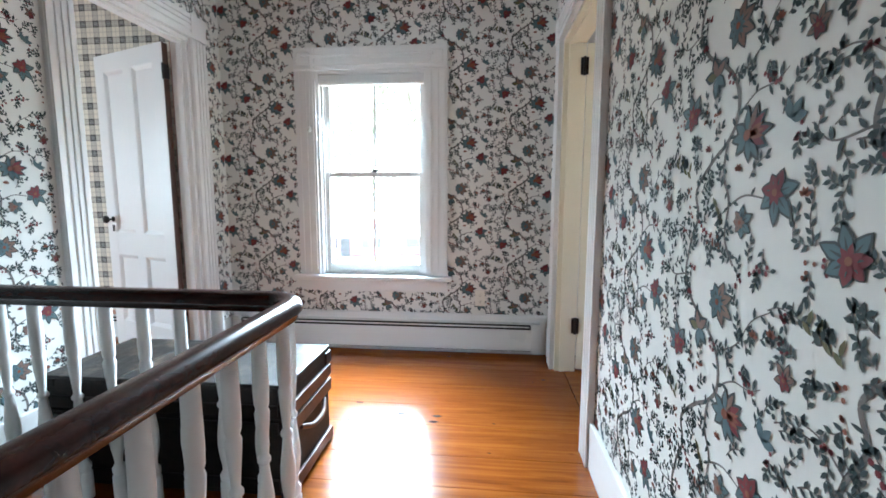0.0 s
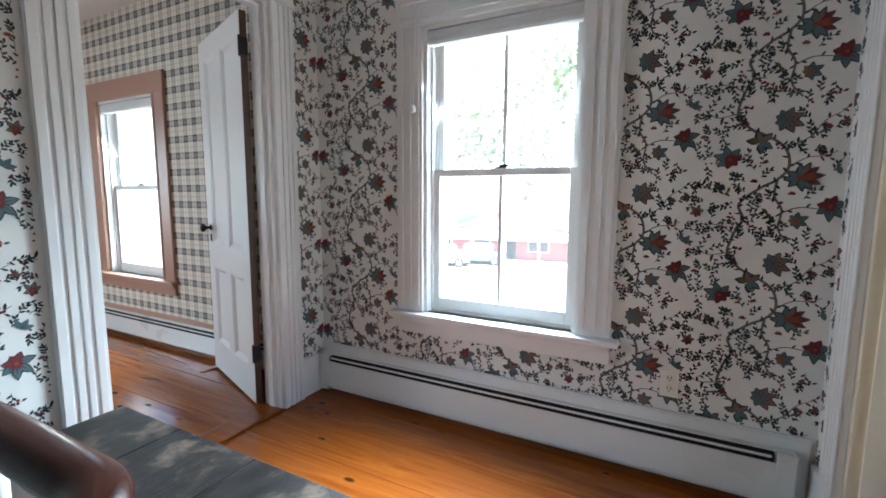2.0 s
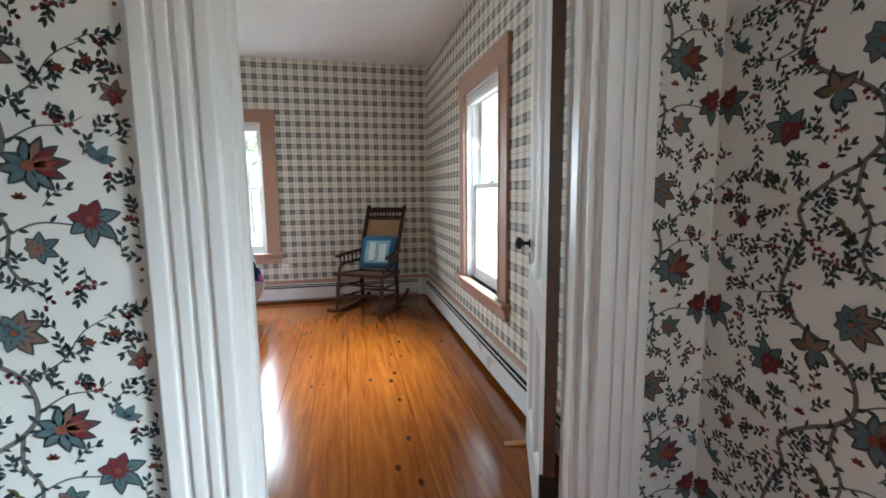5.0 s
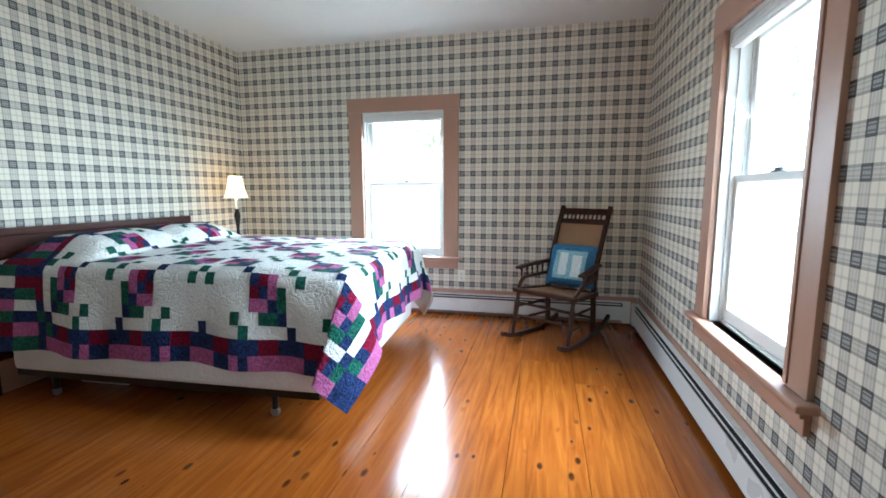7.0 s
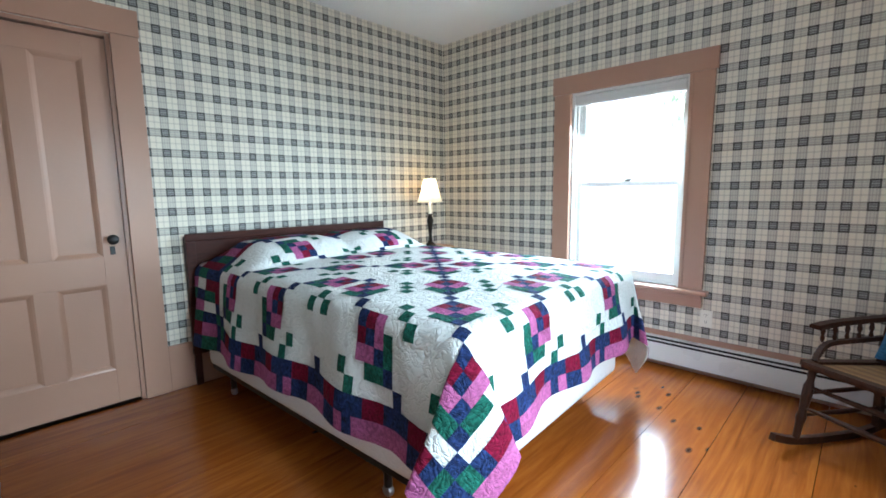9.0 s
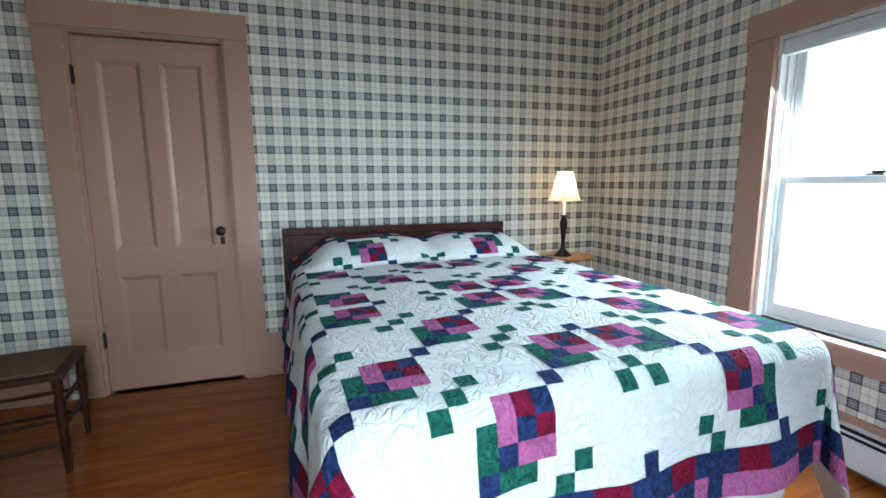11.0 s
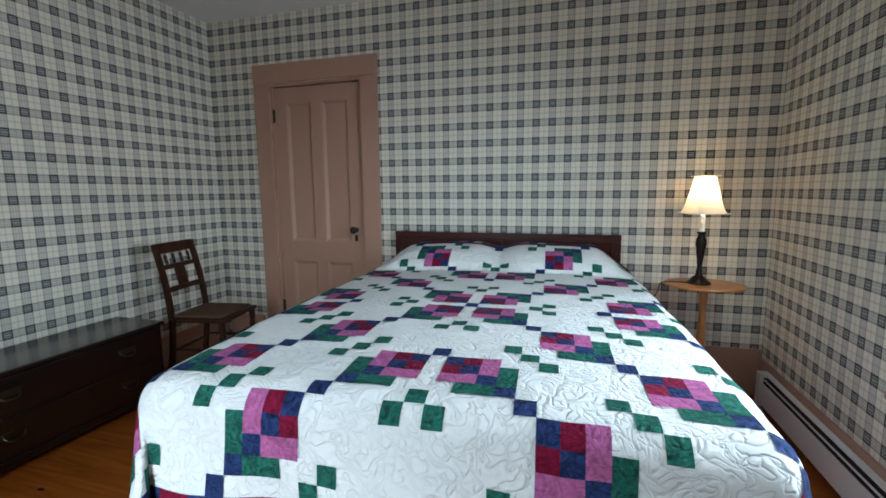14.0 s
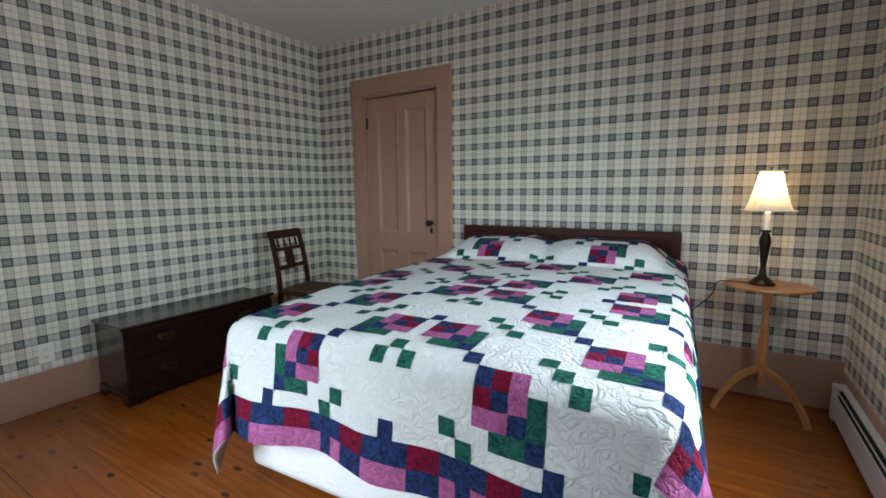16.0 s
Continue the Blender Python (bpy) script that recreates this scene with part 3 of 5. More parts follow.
def panel_door(name, m, w, h, mat, label, knob_side, knob_mat=BLACK, keyhole=True, hinge_mat=BLACK, edge_mat=None):
    """A four-panel door leaf: x from the hinges across, y through its thickness, z up."""
    t = 0.036
    ob = thing(name, m, label, "door", kind="structure")
    st, mu = 0.105, 0.095
    c = w / 2
    rails = [(0.012, 0.21), (0.70, 0.86), (h - 0.115, h)]
    items = [(0, st, 0, t, 0.012, h), (w - st, w, 0, t, 0.012, h)]
    items += [(st, w - st, 0, t, r0, r1) for r0, r1 in rails]
    items += [(c - mu / 2, c + mu / 2, 0, t, 0.21, 0.70), (c - mu / 2, c + mu / 2, 0, t, 0.86, h - 0.115)]
    part("leaf_frame", boxes(*items, bevel=0.002), mat, ob)
    for z0, z1 in ((0.21, 0.70), (0.86, h - 0.115)):
        for x0, x1 in ((st, c - mu / 2), (c + mu / 2, w - st)):
            bm = boxes((x0 - 0.004, x1 + 0.004, 0.0155, t - 0.0155, z0 - 0.004, z1 + 0.004))
            # a moulding slopes down to the panel on each face
            for yo, ym, yi in ((0.0015, 0.0045, 0.0152), (t - 0.0015, t - 0.0045, t - 0.0152)):
                rings = []
                for wd, yy in ((0.0, yo), (0.008, ym), (0.024, yi)):
                    rings.append([bm.verts.new((px, yy, pz)) for px, pz in ((x0 + wd, z0 + wd), (x1 - wd, z0 + wd), (x1 - wd, z1 - wd), (x0 + wd, z1 - wd))])
                for r0, r1 in zip(rings, rings[1:]):
                    for k in range(4):
                        bm.faces.new((r0[k], r0[(k + 1) % 4], r1[(k + 1) % 4], r1[k]))
            part("panel", bm, mat, ob)
    for s in (0, 1):
        bm = bmesh.new()
        mm = pose(knob_side, 0 if s == 0 else t, 0.955, 90 if s == 0 else -90)
        lathe(bm, [(0.020, 0.0), (0.020, 0.004), (0.009, 0.008), (0.008, 0.024), (0.016, 0.032), (0.026, 0.040), (0.028, 0.050), (0.022, 0.060), (0.008, 0.064)], 20, mm)
        k = part("door_knob", bm, knob_mat, ob, "round black door knob", soft=50)
        if keyhole:
            yy = -0.004 if s == 0 else t
            part("escutcheon", boxes((knob_side - 0.012, knob_side + 0.012, yy, yy + 0.004, 0.868, 0.915), bevel=0.0015), knob_mat, k)
    return ob


# bedroom door, open into the bedroom
case_a = casing("door_frame_1", M_HALLW, DOOR_A, WHITE, "white fluted casing round the bedroom doorway", 0.142, 0.15, True)
jambs(case_a, DOOR_A, 0.105, WHITE, 0.03)
casing("door_frame_2", M_HALLW, DOOR_A, SALMON, "salmon casing round the doorway inside the bedroom", 0.13, 0.14, False, 0.0, 0.105, -1)
door_a = panel_door("door_1", pose(-1.165, 3.390, 0.004, 0, 0, 160), 0.755, 2.09, WHITE, "white four-panel bedroom door standing open", 0.68)
for z in (0.30, 1.91):
    bm = boxes((-0.012, 0.004, 0.0, 0.036, z - 0.045, z + 0.045))
    lathe(bm, [(0.007, 0), (0.007, 0.10)], 8, pose(-0.006, 0.040, z - 0.05))
    part("hinge", bm, BLACK, door_a)
part("hinge_edge", boxes((-0.006, -0.001, 0.001, 0.035, 0.013, 2.085)), BROWNLEATHER, door_a, "bare brown edge of the door")
# closet door, shut
case_c = casing("door_frame_3", M_SOUTH, CLOSET, SALMON, "salmon casing round the closet door", 0.13, 0.14)
jambs(case_c, CLOSET, 0.14, SALMON, 0.05)
door_c = panel_door("door_2", M_SOUTH @ pose(1.704, 0.012, 0.004), 0.726, 2.025, SALMON, "salmon-brown four-panel closet door, shut", 0.665)
for z in (0.33, 1.82):
    bm = boxes((-0.012, 0.006, -0.006, 0.0, z - 0.045, z + 0.045))
    lathe(bm, [(0.007, 0), (0.007, 0.10)], 8, pose(-0.004, -0.008, z - 0.05))
    part("hinge", bm, BLACK, door_c)
# side room door, open away from the hall
case_r = casing("door_frame_4", M_HALLE, DOOR_R, WHITE, "white casing round the side room doorway", 0.125, 0.14, True)
jambs(case_r, DOOR_R, 0.13, CREAM, 0.03)
door_r = panel_door("door_3", pose(HX1 + 0.135, 3.452, 0.004, 0, 0, -8), 0.83, 2.03, CREAM, "cream four-panel door standing open into the side room", 0.77)
for z in (0.30, 1.90):
    bm = boxes((-0.055, 0.01, -0.007, -0.001, z - 0.05, z + 0.05))
    lathe(bm, [(0.008, 0), (0.008, 0.11)], 8, pose(-0.012, -0.008, z - 0.055))
    part("hinge", bm, BLACK, door_r)
# thresholds
tagged(part("threshold", boxes((HX0 - 0.11, HX0 + 0.03, DOOR_A[0] + 0.02, DOOR_A[1] - 0.02, 0.0, 0.014), bevel=0.006), PINE), "worn pine threshold in the bedroom doorway", "threshold", kind="structure")

# ---- baseboards and heaters ----


def baseboard(items, mat, label):
    bm = bmesh.new()
    for it in items:
        box(bm, *it, bevel=0.004)
    return tagged(part("baseboard", bm, mat), label, "baseboard", kind="structure")


BB = 0.018
baseboard([(HX0, HX0 + BB, DOOR_A[1] + 0.144, YN - 0.001, 0, 0.225), (HX0, HX0 + BB, HYS, DOOR_A[0] - 0.144, 0, 0.225)], WHITE, "white baseboard along the hall partition")
baseboard([(HX0 + 0.02, HX1 - 0.02, YN - BB, YN - 0.001, 0.0, 0.285), (HX0 + 0.02, HX1 - 0.02, YN - BB - 0.008, YN - BB, 0.262, 0.28)], WHITE, "white baseboard above the hall heater")
baseboard([(HX1 - BB, HX1 - 0.001, HYS, 2.535 - 0.127, 0, 0.20), (HX1 - BB, HX1 - 0.001, 3.47 + 0.127, YN - 0.02, 0, 0.20)], WHITE, "white baseboard along the stair landing wall")
baseboard([(-1.18 - 0.131 - 0.2, -1.182, YS + 0.001, YS + BB, 0, 0.24), (XW + 0.002, -CLOSET[1] - 0.131, YS + 0.001, YS + BB, 0, 0.285)], SALMON, "salmon baseboard behind the bed")
baseboard([(XE - BB, XE - 0.001, YS + 0.02, DOOR_A[0] - 0.132, 0, 0.225)], SALMON, "salmon baseboard behind the chest")
baseboard([(XE - BB, XE - 0.001, DOOR_A[1] + 0.132, YN - 0.02, 0, 0.225), (XW + 0.02, XE - 0.002, YN - 0.014, YN - 0.001, 0, 0.24), (XW + 0.001, XW + 0.014, YS + 0.02, YN - 0.016, 0, 0.24)], SALMON, "salmon baseboard behind the heaters")


def heater(m, length, label, caps=(True, True), h=0.205, d=0.068):
    """A hot-water baseboard heater: x along, the wall at y = 0, the room towards -y."""
    ob = thing("baseboard_heater", m, label, "radiator")
    part("back_panel", boxes((0, length, -0.020, -0.0155, 0.025, h), (0, length, -0.046, -0.020, h - 0.006, h), bevel=0.001), HEATER, ob)
    # black filler paints the shade behind the heater's front cover
    part("slot_shade", boxes((0.01, length - 0.01, -0.056, -0.022, 0.035, h - 0.016)), DARK, ob)
    bm = boxes((0, length, -d, -d + 0.004, 0.042, h - 0.040))
    part("front_cover", bm, HEATER, ob)
    part("damper", boxes((0.02, length - 0.02, -d + 0.010, -d + 0.014, h - 0.028, h - 0.018)), HEATER, ob)
    for on, x in zip(caps, (-0.055, length - 0.005)):
        if on:
            part("end_cap", boxes((x, x + 0.06, -d - 0.003, -0.0155, 0.02, h + 0.002), bevel=0.004), HEATER, ob)
    return ob


heater(M_NORTH @ pose(HX0 + 0.085, -0.004, 0), 2.16, "white steel baseboard heater under the hall window", h=0.235)
heater(M_NORTH @ pose(XW + 0.14, 0, 0), 3.45, "white steel baseboard heater along the bedroom's window wall")
heater(M_WEST @ pose(0.06, 0, 0), 3.56, "white steel baseboard heater along the wall beside the bed")

# ---- stairwell and railing ----
tagged(part("wall_stairwell", boxes((HX0 - 0.145, HX0, HYS, 1.98, -2.8, -0.25), (0.22, 0.35, HYS, 1.98, -2.8, -0.20), (HX0, 0.35, 1.98, 2.1, -2.8, -0.20)), PLAIN), "plain plaster walls of the stairwell", "wall", kind="structure")
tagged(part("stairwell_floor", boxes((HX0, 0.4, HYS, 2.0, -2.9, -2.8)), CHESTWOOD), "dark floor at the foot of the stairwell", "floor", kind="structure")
tagged(part("landing_fascia", boxes((0.205, 0.22, HYS, 1.995, -0.25, 0.0), (HX0, 0.205, 1.98, 1.995, -0.25, 0.0)), WHITE), "white board edging the stair opening", "trim", kind="structure")
rail = thing("stair_railing", pose(0, 0, 0), "dark mahogany handrail on white turned balusters round the stairs", "railing")
R = 0.13
RX, RY, RZ = 0.266, 2.035, 0.772
pts = [(RX, HYS + 0.01, RZ)] + [(RX, HYS + (RY - R - HYS) * k / 6, RZ) for k in range(1, 6)]
pts += [(RX - R + R * math.cos(a), RY - R + R * math.sin(a), RZ) for a in [math.pi / 2 * k / 12 for k in range(13)]]
pts += [(RX - R - (RX - R - HX0) * k / 5, RY, RZ) for k in range(1, 6)]
sec = [(1.05 * p, 1.08 * q) for p, q in [(-0.022, -0.028), (0.022, -0.028), (0.026, -0.012), (0.036, -0.004), (0.038, 0.010), (0.030, 0.024), (0.014, 0.032), (-0.014, 0.032), (-0.030, 0.024), (-0.038, 0.010), (-0.036, -0.004), (-0.026, -0.012)]]
part("handrail", sweep(bmesh.new(), pts, sec), RAILWOOD, rail, "polished dark mahogany handrail", soft=40)
BAL = [(0.020, 0.0), (0.020, 0.10), (0.016, 0.108), (0.019, 0.12), (0.019, 0.135), (0.011, 0.15), (0.012, 0.17), (0.018, 0.21), (0.021, 0.25), (0.020, 0.29), (0.013, 0.36), (0.011, 0.385), (0.016, 0.392), (0.016, 0.402), (0.010, 0.412), (0.011, 0.43), (0.016, 0.50), (0.018, 0.535), (0.014, 0.548), (0.0175, 0.56), (0.019, 0.60), (0.017, 0.76)]
bal_mesh = finish(lathe(bmesh.new(), [(1.15 * p, q) for p, q in BAL], 12), WHITE, "baluster")
smooth(bal_mesh, 40)
spots = [(RX, RY - R - 0.03 - 0.140 * k) for k in range(26)] + [(RX - 0.035, RY - 0.045)] + [(RX - R - 0.04 - 0.140 * k, RY) for k in range(8)]
for x, y in spots:
    if y > HYS + 0.02:
        ob = new("baluster", bal_mesh)
        ob.parent = rail
        ob.matrix_basis = pose(x, y, 0.0, 0, 0, random.uniform(0, 90))

# ---- trunk ----


def scuffed_top():
    m, nt, b = base_mat("scuffed_black_boards", 0.5)
    v = coords(nt, scale=(5, 1.2, 5))
    g = noise_tex(nt, v, 6.0, 6, 0.65, 0.6)
    w = noise_tex(nt, coords(nt), 9.0, 8, 0.72, 0.3)
    c = ramp(nt, g, [(0.3, (0.003, 0.0025, 0.0025)), (0.75, (0.011, 0.0085, 0.007))])
    worn = ramp(nt, w, [(0.52, (0, 0, 0)), (0.68, (1, 1, 1))])
    nt.links.new(blend(nt, worn, c, (0.095, 0.068, 0.048)), b.inputs["Base Color"])
    nt.links.new(calc(nt, "MULTIPLY_ADD", g, 0.4, 0.25), b.inputs["Roughness"])
    b.inputs["Specular IOR Level"].default_value = 0.3
    bump(nt, b, calc(nt, "ADD", g, w), 0.35, 0.006)
    return m


TRUNKTOP = scuffed_top()
trunk = thing("steamer_trunk", pose(-0.32, 2.31, 0), "old black flat-topped wooden trunk with scuffed boards and worn edges", "trunk")
TL, TD, TH = 0.96, 0.43, 0.45
part("trunk_body", boxes((-TL / 2, TL / 2, -TD / 2, TD / 2, 0.012, 0.31), bevel=0.008), TRUNKWOOD, trunk)
part("lid", boxes((-TL / 2 - 0.004, TL / 2 + 0.004, -TD / 2 - 0.004, TD / 2 + 0.004, 0.315, TH - 0.012), bevel=0.014), TRUNKWOOD, trunk, "black scuffed lid")
for x0, x1 in ((-TL / 2 - 0.006, -0.17), (-0.167, 0.162), (0.165, TL / 2 + 0.006)):
    part("lid_board", boxes((x0, x1, -TD / 2 - 0.008, TD / 2 + 0.008, TH - 0.013, TH), bevel=0.003), TRUNKTOP, trunk, "scuffed black board of the lid")
for x in (-TL / 2 + 0.02, TL / 2 - 0.02):
    part("edge_band", boxes((x - 0.025, x + 0.025, -TD / 2 - 0.009, TD / 2 + 0.009, TH - 0.045, TH - 0.014), bevel=0.003), TRUNKSLAT, trunk)
for s in (-1, 1):
    for z0, z1 in ((0.02, 0.07), (0.25, 0.305), (0.32, 0.37)):
        part("end_slat", boxes((s * (TL / 2 + 0.010) - 0.007, s * (TL / 2 + 0.010) + 0.007, -TD / 2 + 0.01, TD / 2 - 0.01, z0, z1), bevel=0.004), BROWNLEATHER, trunk)
    bm = sweep(bmesh.new(), curve_pts([(s * (TL / 2 + 0.012), -0.12, 0.24), (s * (TL / 2 + 0.035), -0.05, 0.215), (s * (TL / 2 + 0.035), 0.05, 0.215), (s * (TL / 2 + 0.012), 0.12, 0.24)], 6), circle(0.011, 8))
    part("end_handle", bm, BROWNLEATHER, trunk, "brown leather carrying handle", soft=50)
    for y in (-TD / 2 + 0.02, TD / 2 - 0.02):
        for z in (0.03, TH - 0.05):
            part("corner_cap", boxes((s * TL / 2 - 0.03, s * TL / 2 + 0.012 * s, y - 0.032, y + 0.032, z - 0.028, z + 0.028), bevel=0.008), BLACK, trunk)
for y in (-TD / 2 - 0.006, TD / 2 + 0.006):
    for z in (0.06, 0.28, 0.35):
        part("side_slat", boxes((-TL / 2 + 0.03, TL / 2 - 0.03, y - 0.007, y + 0.007, z - 0.022, z + 0.022), bevel=0.004), TRUNKSLAT, trunk)

# ---- bed ----
BEDM = pose(-3.505, -0.075, 0, 0, 0, 3.0)
HWD, LEN = 0.755, 2.085


def bed_frame():
    ob = thing("bed", BEDM, "double bed with dark walnut headboard and white box spring", "bed")
    part("box_spring", boxes((-HWD + 0.02, HWD - 0.015, 0.03, LEN - 0.08, 0.160, 0.385), bevel=0.03), BOXCLOTH, ob, "white quilted box spring", soft=60)
    part("mattress", boxes((-HWD + 0.03, HWD - 0.03, 0.03, LEN - 0.06, 0.39, 0.72), bevel=0.05), BOXCLOTH, ob, soft=60)
    for s in (-1, 1):
        x = s * (HWD - 0.06)
        part("side_rail", boxes((x - 0.02, x + 0.02, 0.02, LEN - 0.2, 0.118, 0.158), bevel=0.002), BLACK, ob)
        for y in (0.25, LEN - 0.46):
            bm = bmesh.new()
            rod(bm, (x - s * 0.005, y, 0.045), (x - s * 0.005, y, 0.150), 0.017)
            leg = part("leg", bm, BLACK, ob, soft=40)
            bm = bmesh.new()
            lathe(bm, [(0.006, -0.014), (0.022, -0.012), (0.025, 0), (0.022, 0.012), (0.006, 0.014)], 14, pose(x - s * 0.005, y, 0.026, 0, 90, 0))
            part("castor", bm, STEEL, leg, "steel castor wheel", soft=40)
    for y in (0.25, LEN - 0.46):
        part("cross_bar", boxes((-HWD + 0.05, HWD - 0.05, y - 0.018, y + 0.018, 0.104, 0.117), bevel=0.002), BLACK, ob)
    inv = BEDM.inverted()
    hb = part("headboard", boxes((-4.225, -2.715, -0.135, -0.095, 0.20, 0.945), bevel=0.008), BOARDWOOD, ob, "dark walnut headboard against the wall")
    hb.matrix_basis = inv
    for q in ((-4.225, -2.715, 0.915, 0.962), (-4.225, -2.715, 0.60, 0.64), (-4.225, -4.17, 0.64, 0.915), (-2.77, -2.715, 0.64, 0.915), (-3.485, -3.455, 0.64, 0.915)):
        r = part("moulding", boxes((q[0], q[1], -0.096, -0.078, q[2], q[3]), bevel=0.005), BOARDWOOD, hb)
    for x in (-4.20, -2.74):
        part("headboard_leg", boxes((x - 0.02, x + 0.02, -0.13, -0.10, 0.0, 0.22), bevel=0.004), BOARDWOOD, hb)
    return ob


bed = bed_frame()

U, ACROSS = 0.0488, 0.985
Q_ROW0 = 1.297
Q_BLOCK = {(1, 1): "n", (1, 2): "r", (1, 3): "p", (2, 1): "r", (2, 2): "n", (2, 3): "p", (2, 4): "g", (3, 1): "p", (3, 2): "p", (3, 3): "n", (3, 4): "g", (4, 2): "g", (4, 3): "g", (4, 4): "n"}
Q_ROWS, Q_COLS = 22, 22
Q_INDEX = {"w": 0, "g": 1, "n": 2, "r": 3, "p": 4}


def patch(r, c):
    """The cloth of the patch r rows and c columns from the quilt's middle."""
    r, c = abs(r), abs(c)
    if r > 20 and c > 20:
        return "n"
    if r > 20 or c > 20:
        if max(r, c) == 21 and min(r, c) == 20:
            return "g"
        k = min(r, c)
        q = k % 5
        if max(r, c) == 22:
            return "n" if q in (2, 3) and k % 10 < 5 or q == 0 and k % 10 >= 5 else "p"
        return "r" if q in (2, 3) else "n"
    a, b = r // 5, c // 5
    i, j = r % 5, c % 5
    if i == 0 and j == 0:
        return "n" if (a + b) % 2 == 0 else "g"
    if (a + b) % 2 == 0:
        return Q_BLOCK.get((i, j), "w") if i and j else "w"
    if (i, j) in ((1, 1), (4, 4)):
        return "g"
    return "w"


def smoothstep(a, b, x):
    t = max(0.0, min(1.0, (x - a) / (b - a)))
    return t * t * (3 - 2 * t)


PIL = [(0.56, 0.0), (0.535, 0.045), (0.47, 0.088), (0.37, 0.118), (0.24, 0.128), (0.11, 0.110), (0.03, 0.06), (-0.005, 0.0), (-0.012, -0.30)]


def quilt_point(s, t):
    """Where the cloth at s across and t along lies, in the bed's frame."""
    hw, foot = HWD + 0.008, LEN + 0.005
    rad = 0.075
    dx, dy = max(0.0, abs(s) - (hw - rad)), max(0.0, t - (foot - rad))
    x, y = max(-(hw - rad), min(hw - rad, s)), min(foot - rad, t)
    top = 0.785 + 0.022 * math.cos(1.9 * s) - 0.020 * smoothstep(1.5, 2.15, t)
    # two pillows under the cloth
    if t < PIL[0][0]:
        run = PIL[0][0] - t
        for (a, h0), (b, h1) in zip(PIL, PIL[1:]):
            ln = math.hypot(a - b, h1 - h0)
            if run <= ln or (b, h1) == PIL[-1]:
                f = min(1.0, run / ln)
                y, rise = a + (b - a) * f, h0 + (h1 - h0) * f
                break
            run -= ln
        wide = 1 - smoothstep(0.52, 0.74, abs(s))
        top += rise * wide - 0.028 * math.exp(-((s / 0.08) ** 2)) * (rise > 0.03)
    top += 0.004 * noise.noise((s * 4, t * 4, 1.3)) + 0.0025 * noise.noise((s * 14, t * 14, 4.1))
    d, least = max(dx, dy), min(dx, dy)
    if d < 1e-6:
        return Vector((x, y, top))
    arc = rad * math.pi / 2
    if d < arc:
        out, drop = rad * math.sin(d / rad), rad * (1 - math.cos(d / rad))
    else:
        out, drop = rad, rad + d - arc
    ux, uy = dx / d * (1 if s > 0 else -1), dy / d
    hang = max(0.0, d - arc)
    along = t if dx > dy else s
    out += hang * 0.11 + 0.022 * math.sin(along * 13 + 1.0) * smoothstep(0.02, 0.3, hang)
    out += 0.006 * noise.noise((s * 8, t * 8, 7.7))
    ox, oy = ux * out, uy * out
    sway = 0.01 * math.sin(along * 7) * smoothstep(0.05, 0.3, hang)
    if least < 1e-6:
        return Vector((x + ox, y + oy, top - drop + sway))
    # the corner hangs as a kite, folded back along both of its sides
    run, turn = math.hypot(dx, dy), math.degrees(math.atan2(dy, dx))
    fold, phi = 20.0, min(turn, 90 - turn)
    lean = 23 * (1 - (1 - phi / fold) ** 1.6) if phi < fold else 23 * (1 - ((phi - fold) / (45 - fold)) ** 1.3)
    q, e = math.sin(radians(lean)) * (1 if dx > dy else -1) * 0.7071, math.sin(radians(9 * smoothstep(4, 40, phi))) * 0.7071
    hang, fade = max(0.0, run - arc), 1 - smoothstep(0, fold, phi)
    out = rad * math.sin(min(run, arc) / rad)
    drop = rad * (1 - math.cos(min(run, arc) / rad)) + hang * math.sqrt(1 - 2 * q * q - 2 * e * e)
    push = (hang * 0.11 + 0.022 * math.sin(along * 13 + 1.0) * smoothstep(0.02, 0.3, hang)) * fade + 0.006 * noise.noise((s * 8, t * 8, 7.7))
    ox = dx / run * out + hang * (q + e) + (push if dx > dy else 0)
    oy = dy / run * out + hang * (e - q) + (0 if dx > dy else push)
    return Vector((x + ox * (1 if s > 0 else -1), y + oy, top - drop + sway * fade))


def cloth(k, before, after):
    """Distance of the k-th seam from the middle; the outer border strips are cut wider."""
    e = 15.5
    if k > e:
        return U * (e + (k - e) * after + max(0.0, k - 20.5) * 0.3)
    if k < -e and before[0] == e:
        return U * (-e + (k + e) * before[1] + min(0.0, k + 20.5) * 0.3)
    if k < -before[0]:
        return U * (-before[0] + (k + before[0]) * before[1])
    return U * k


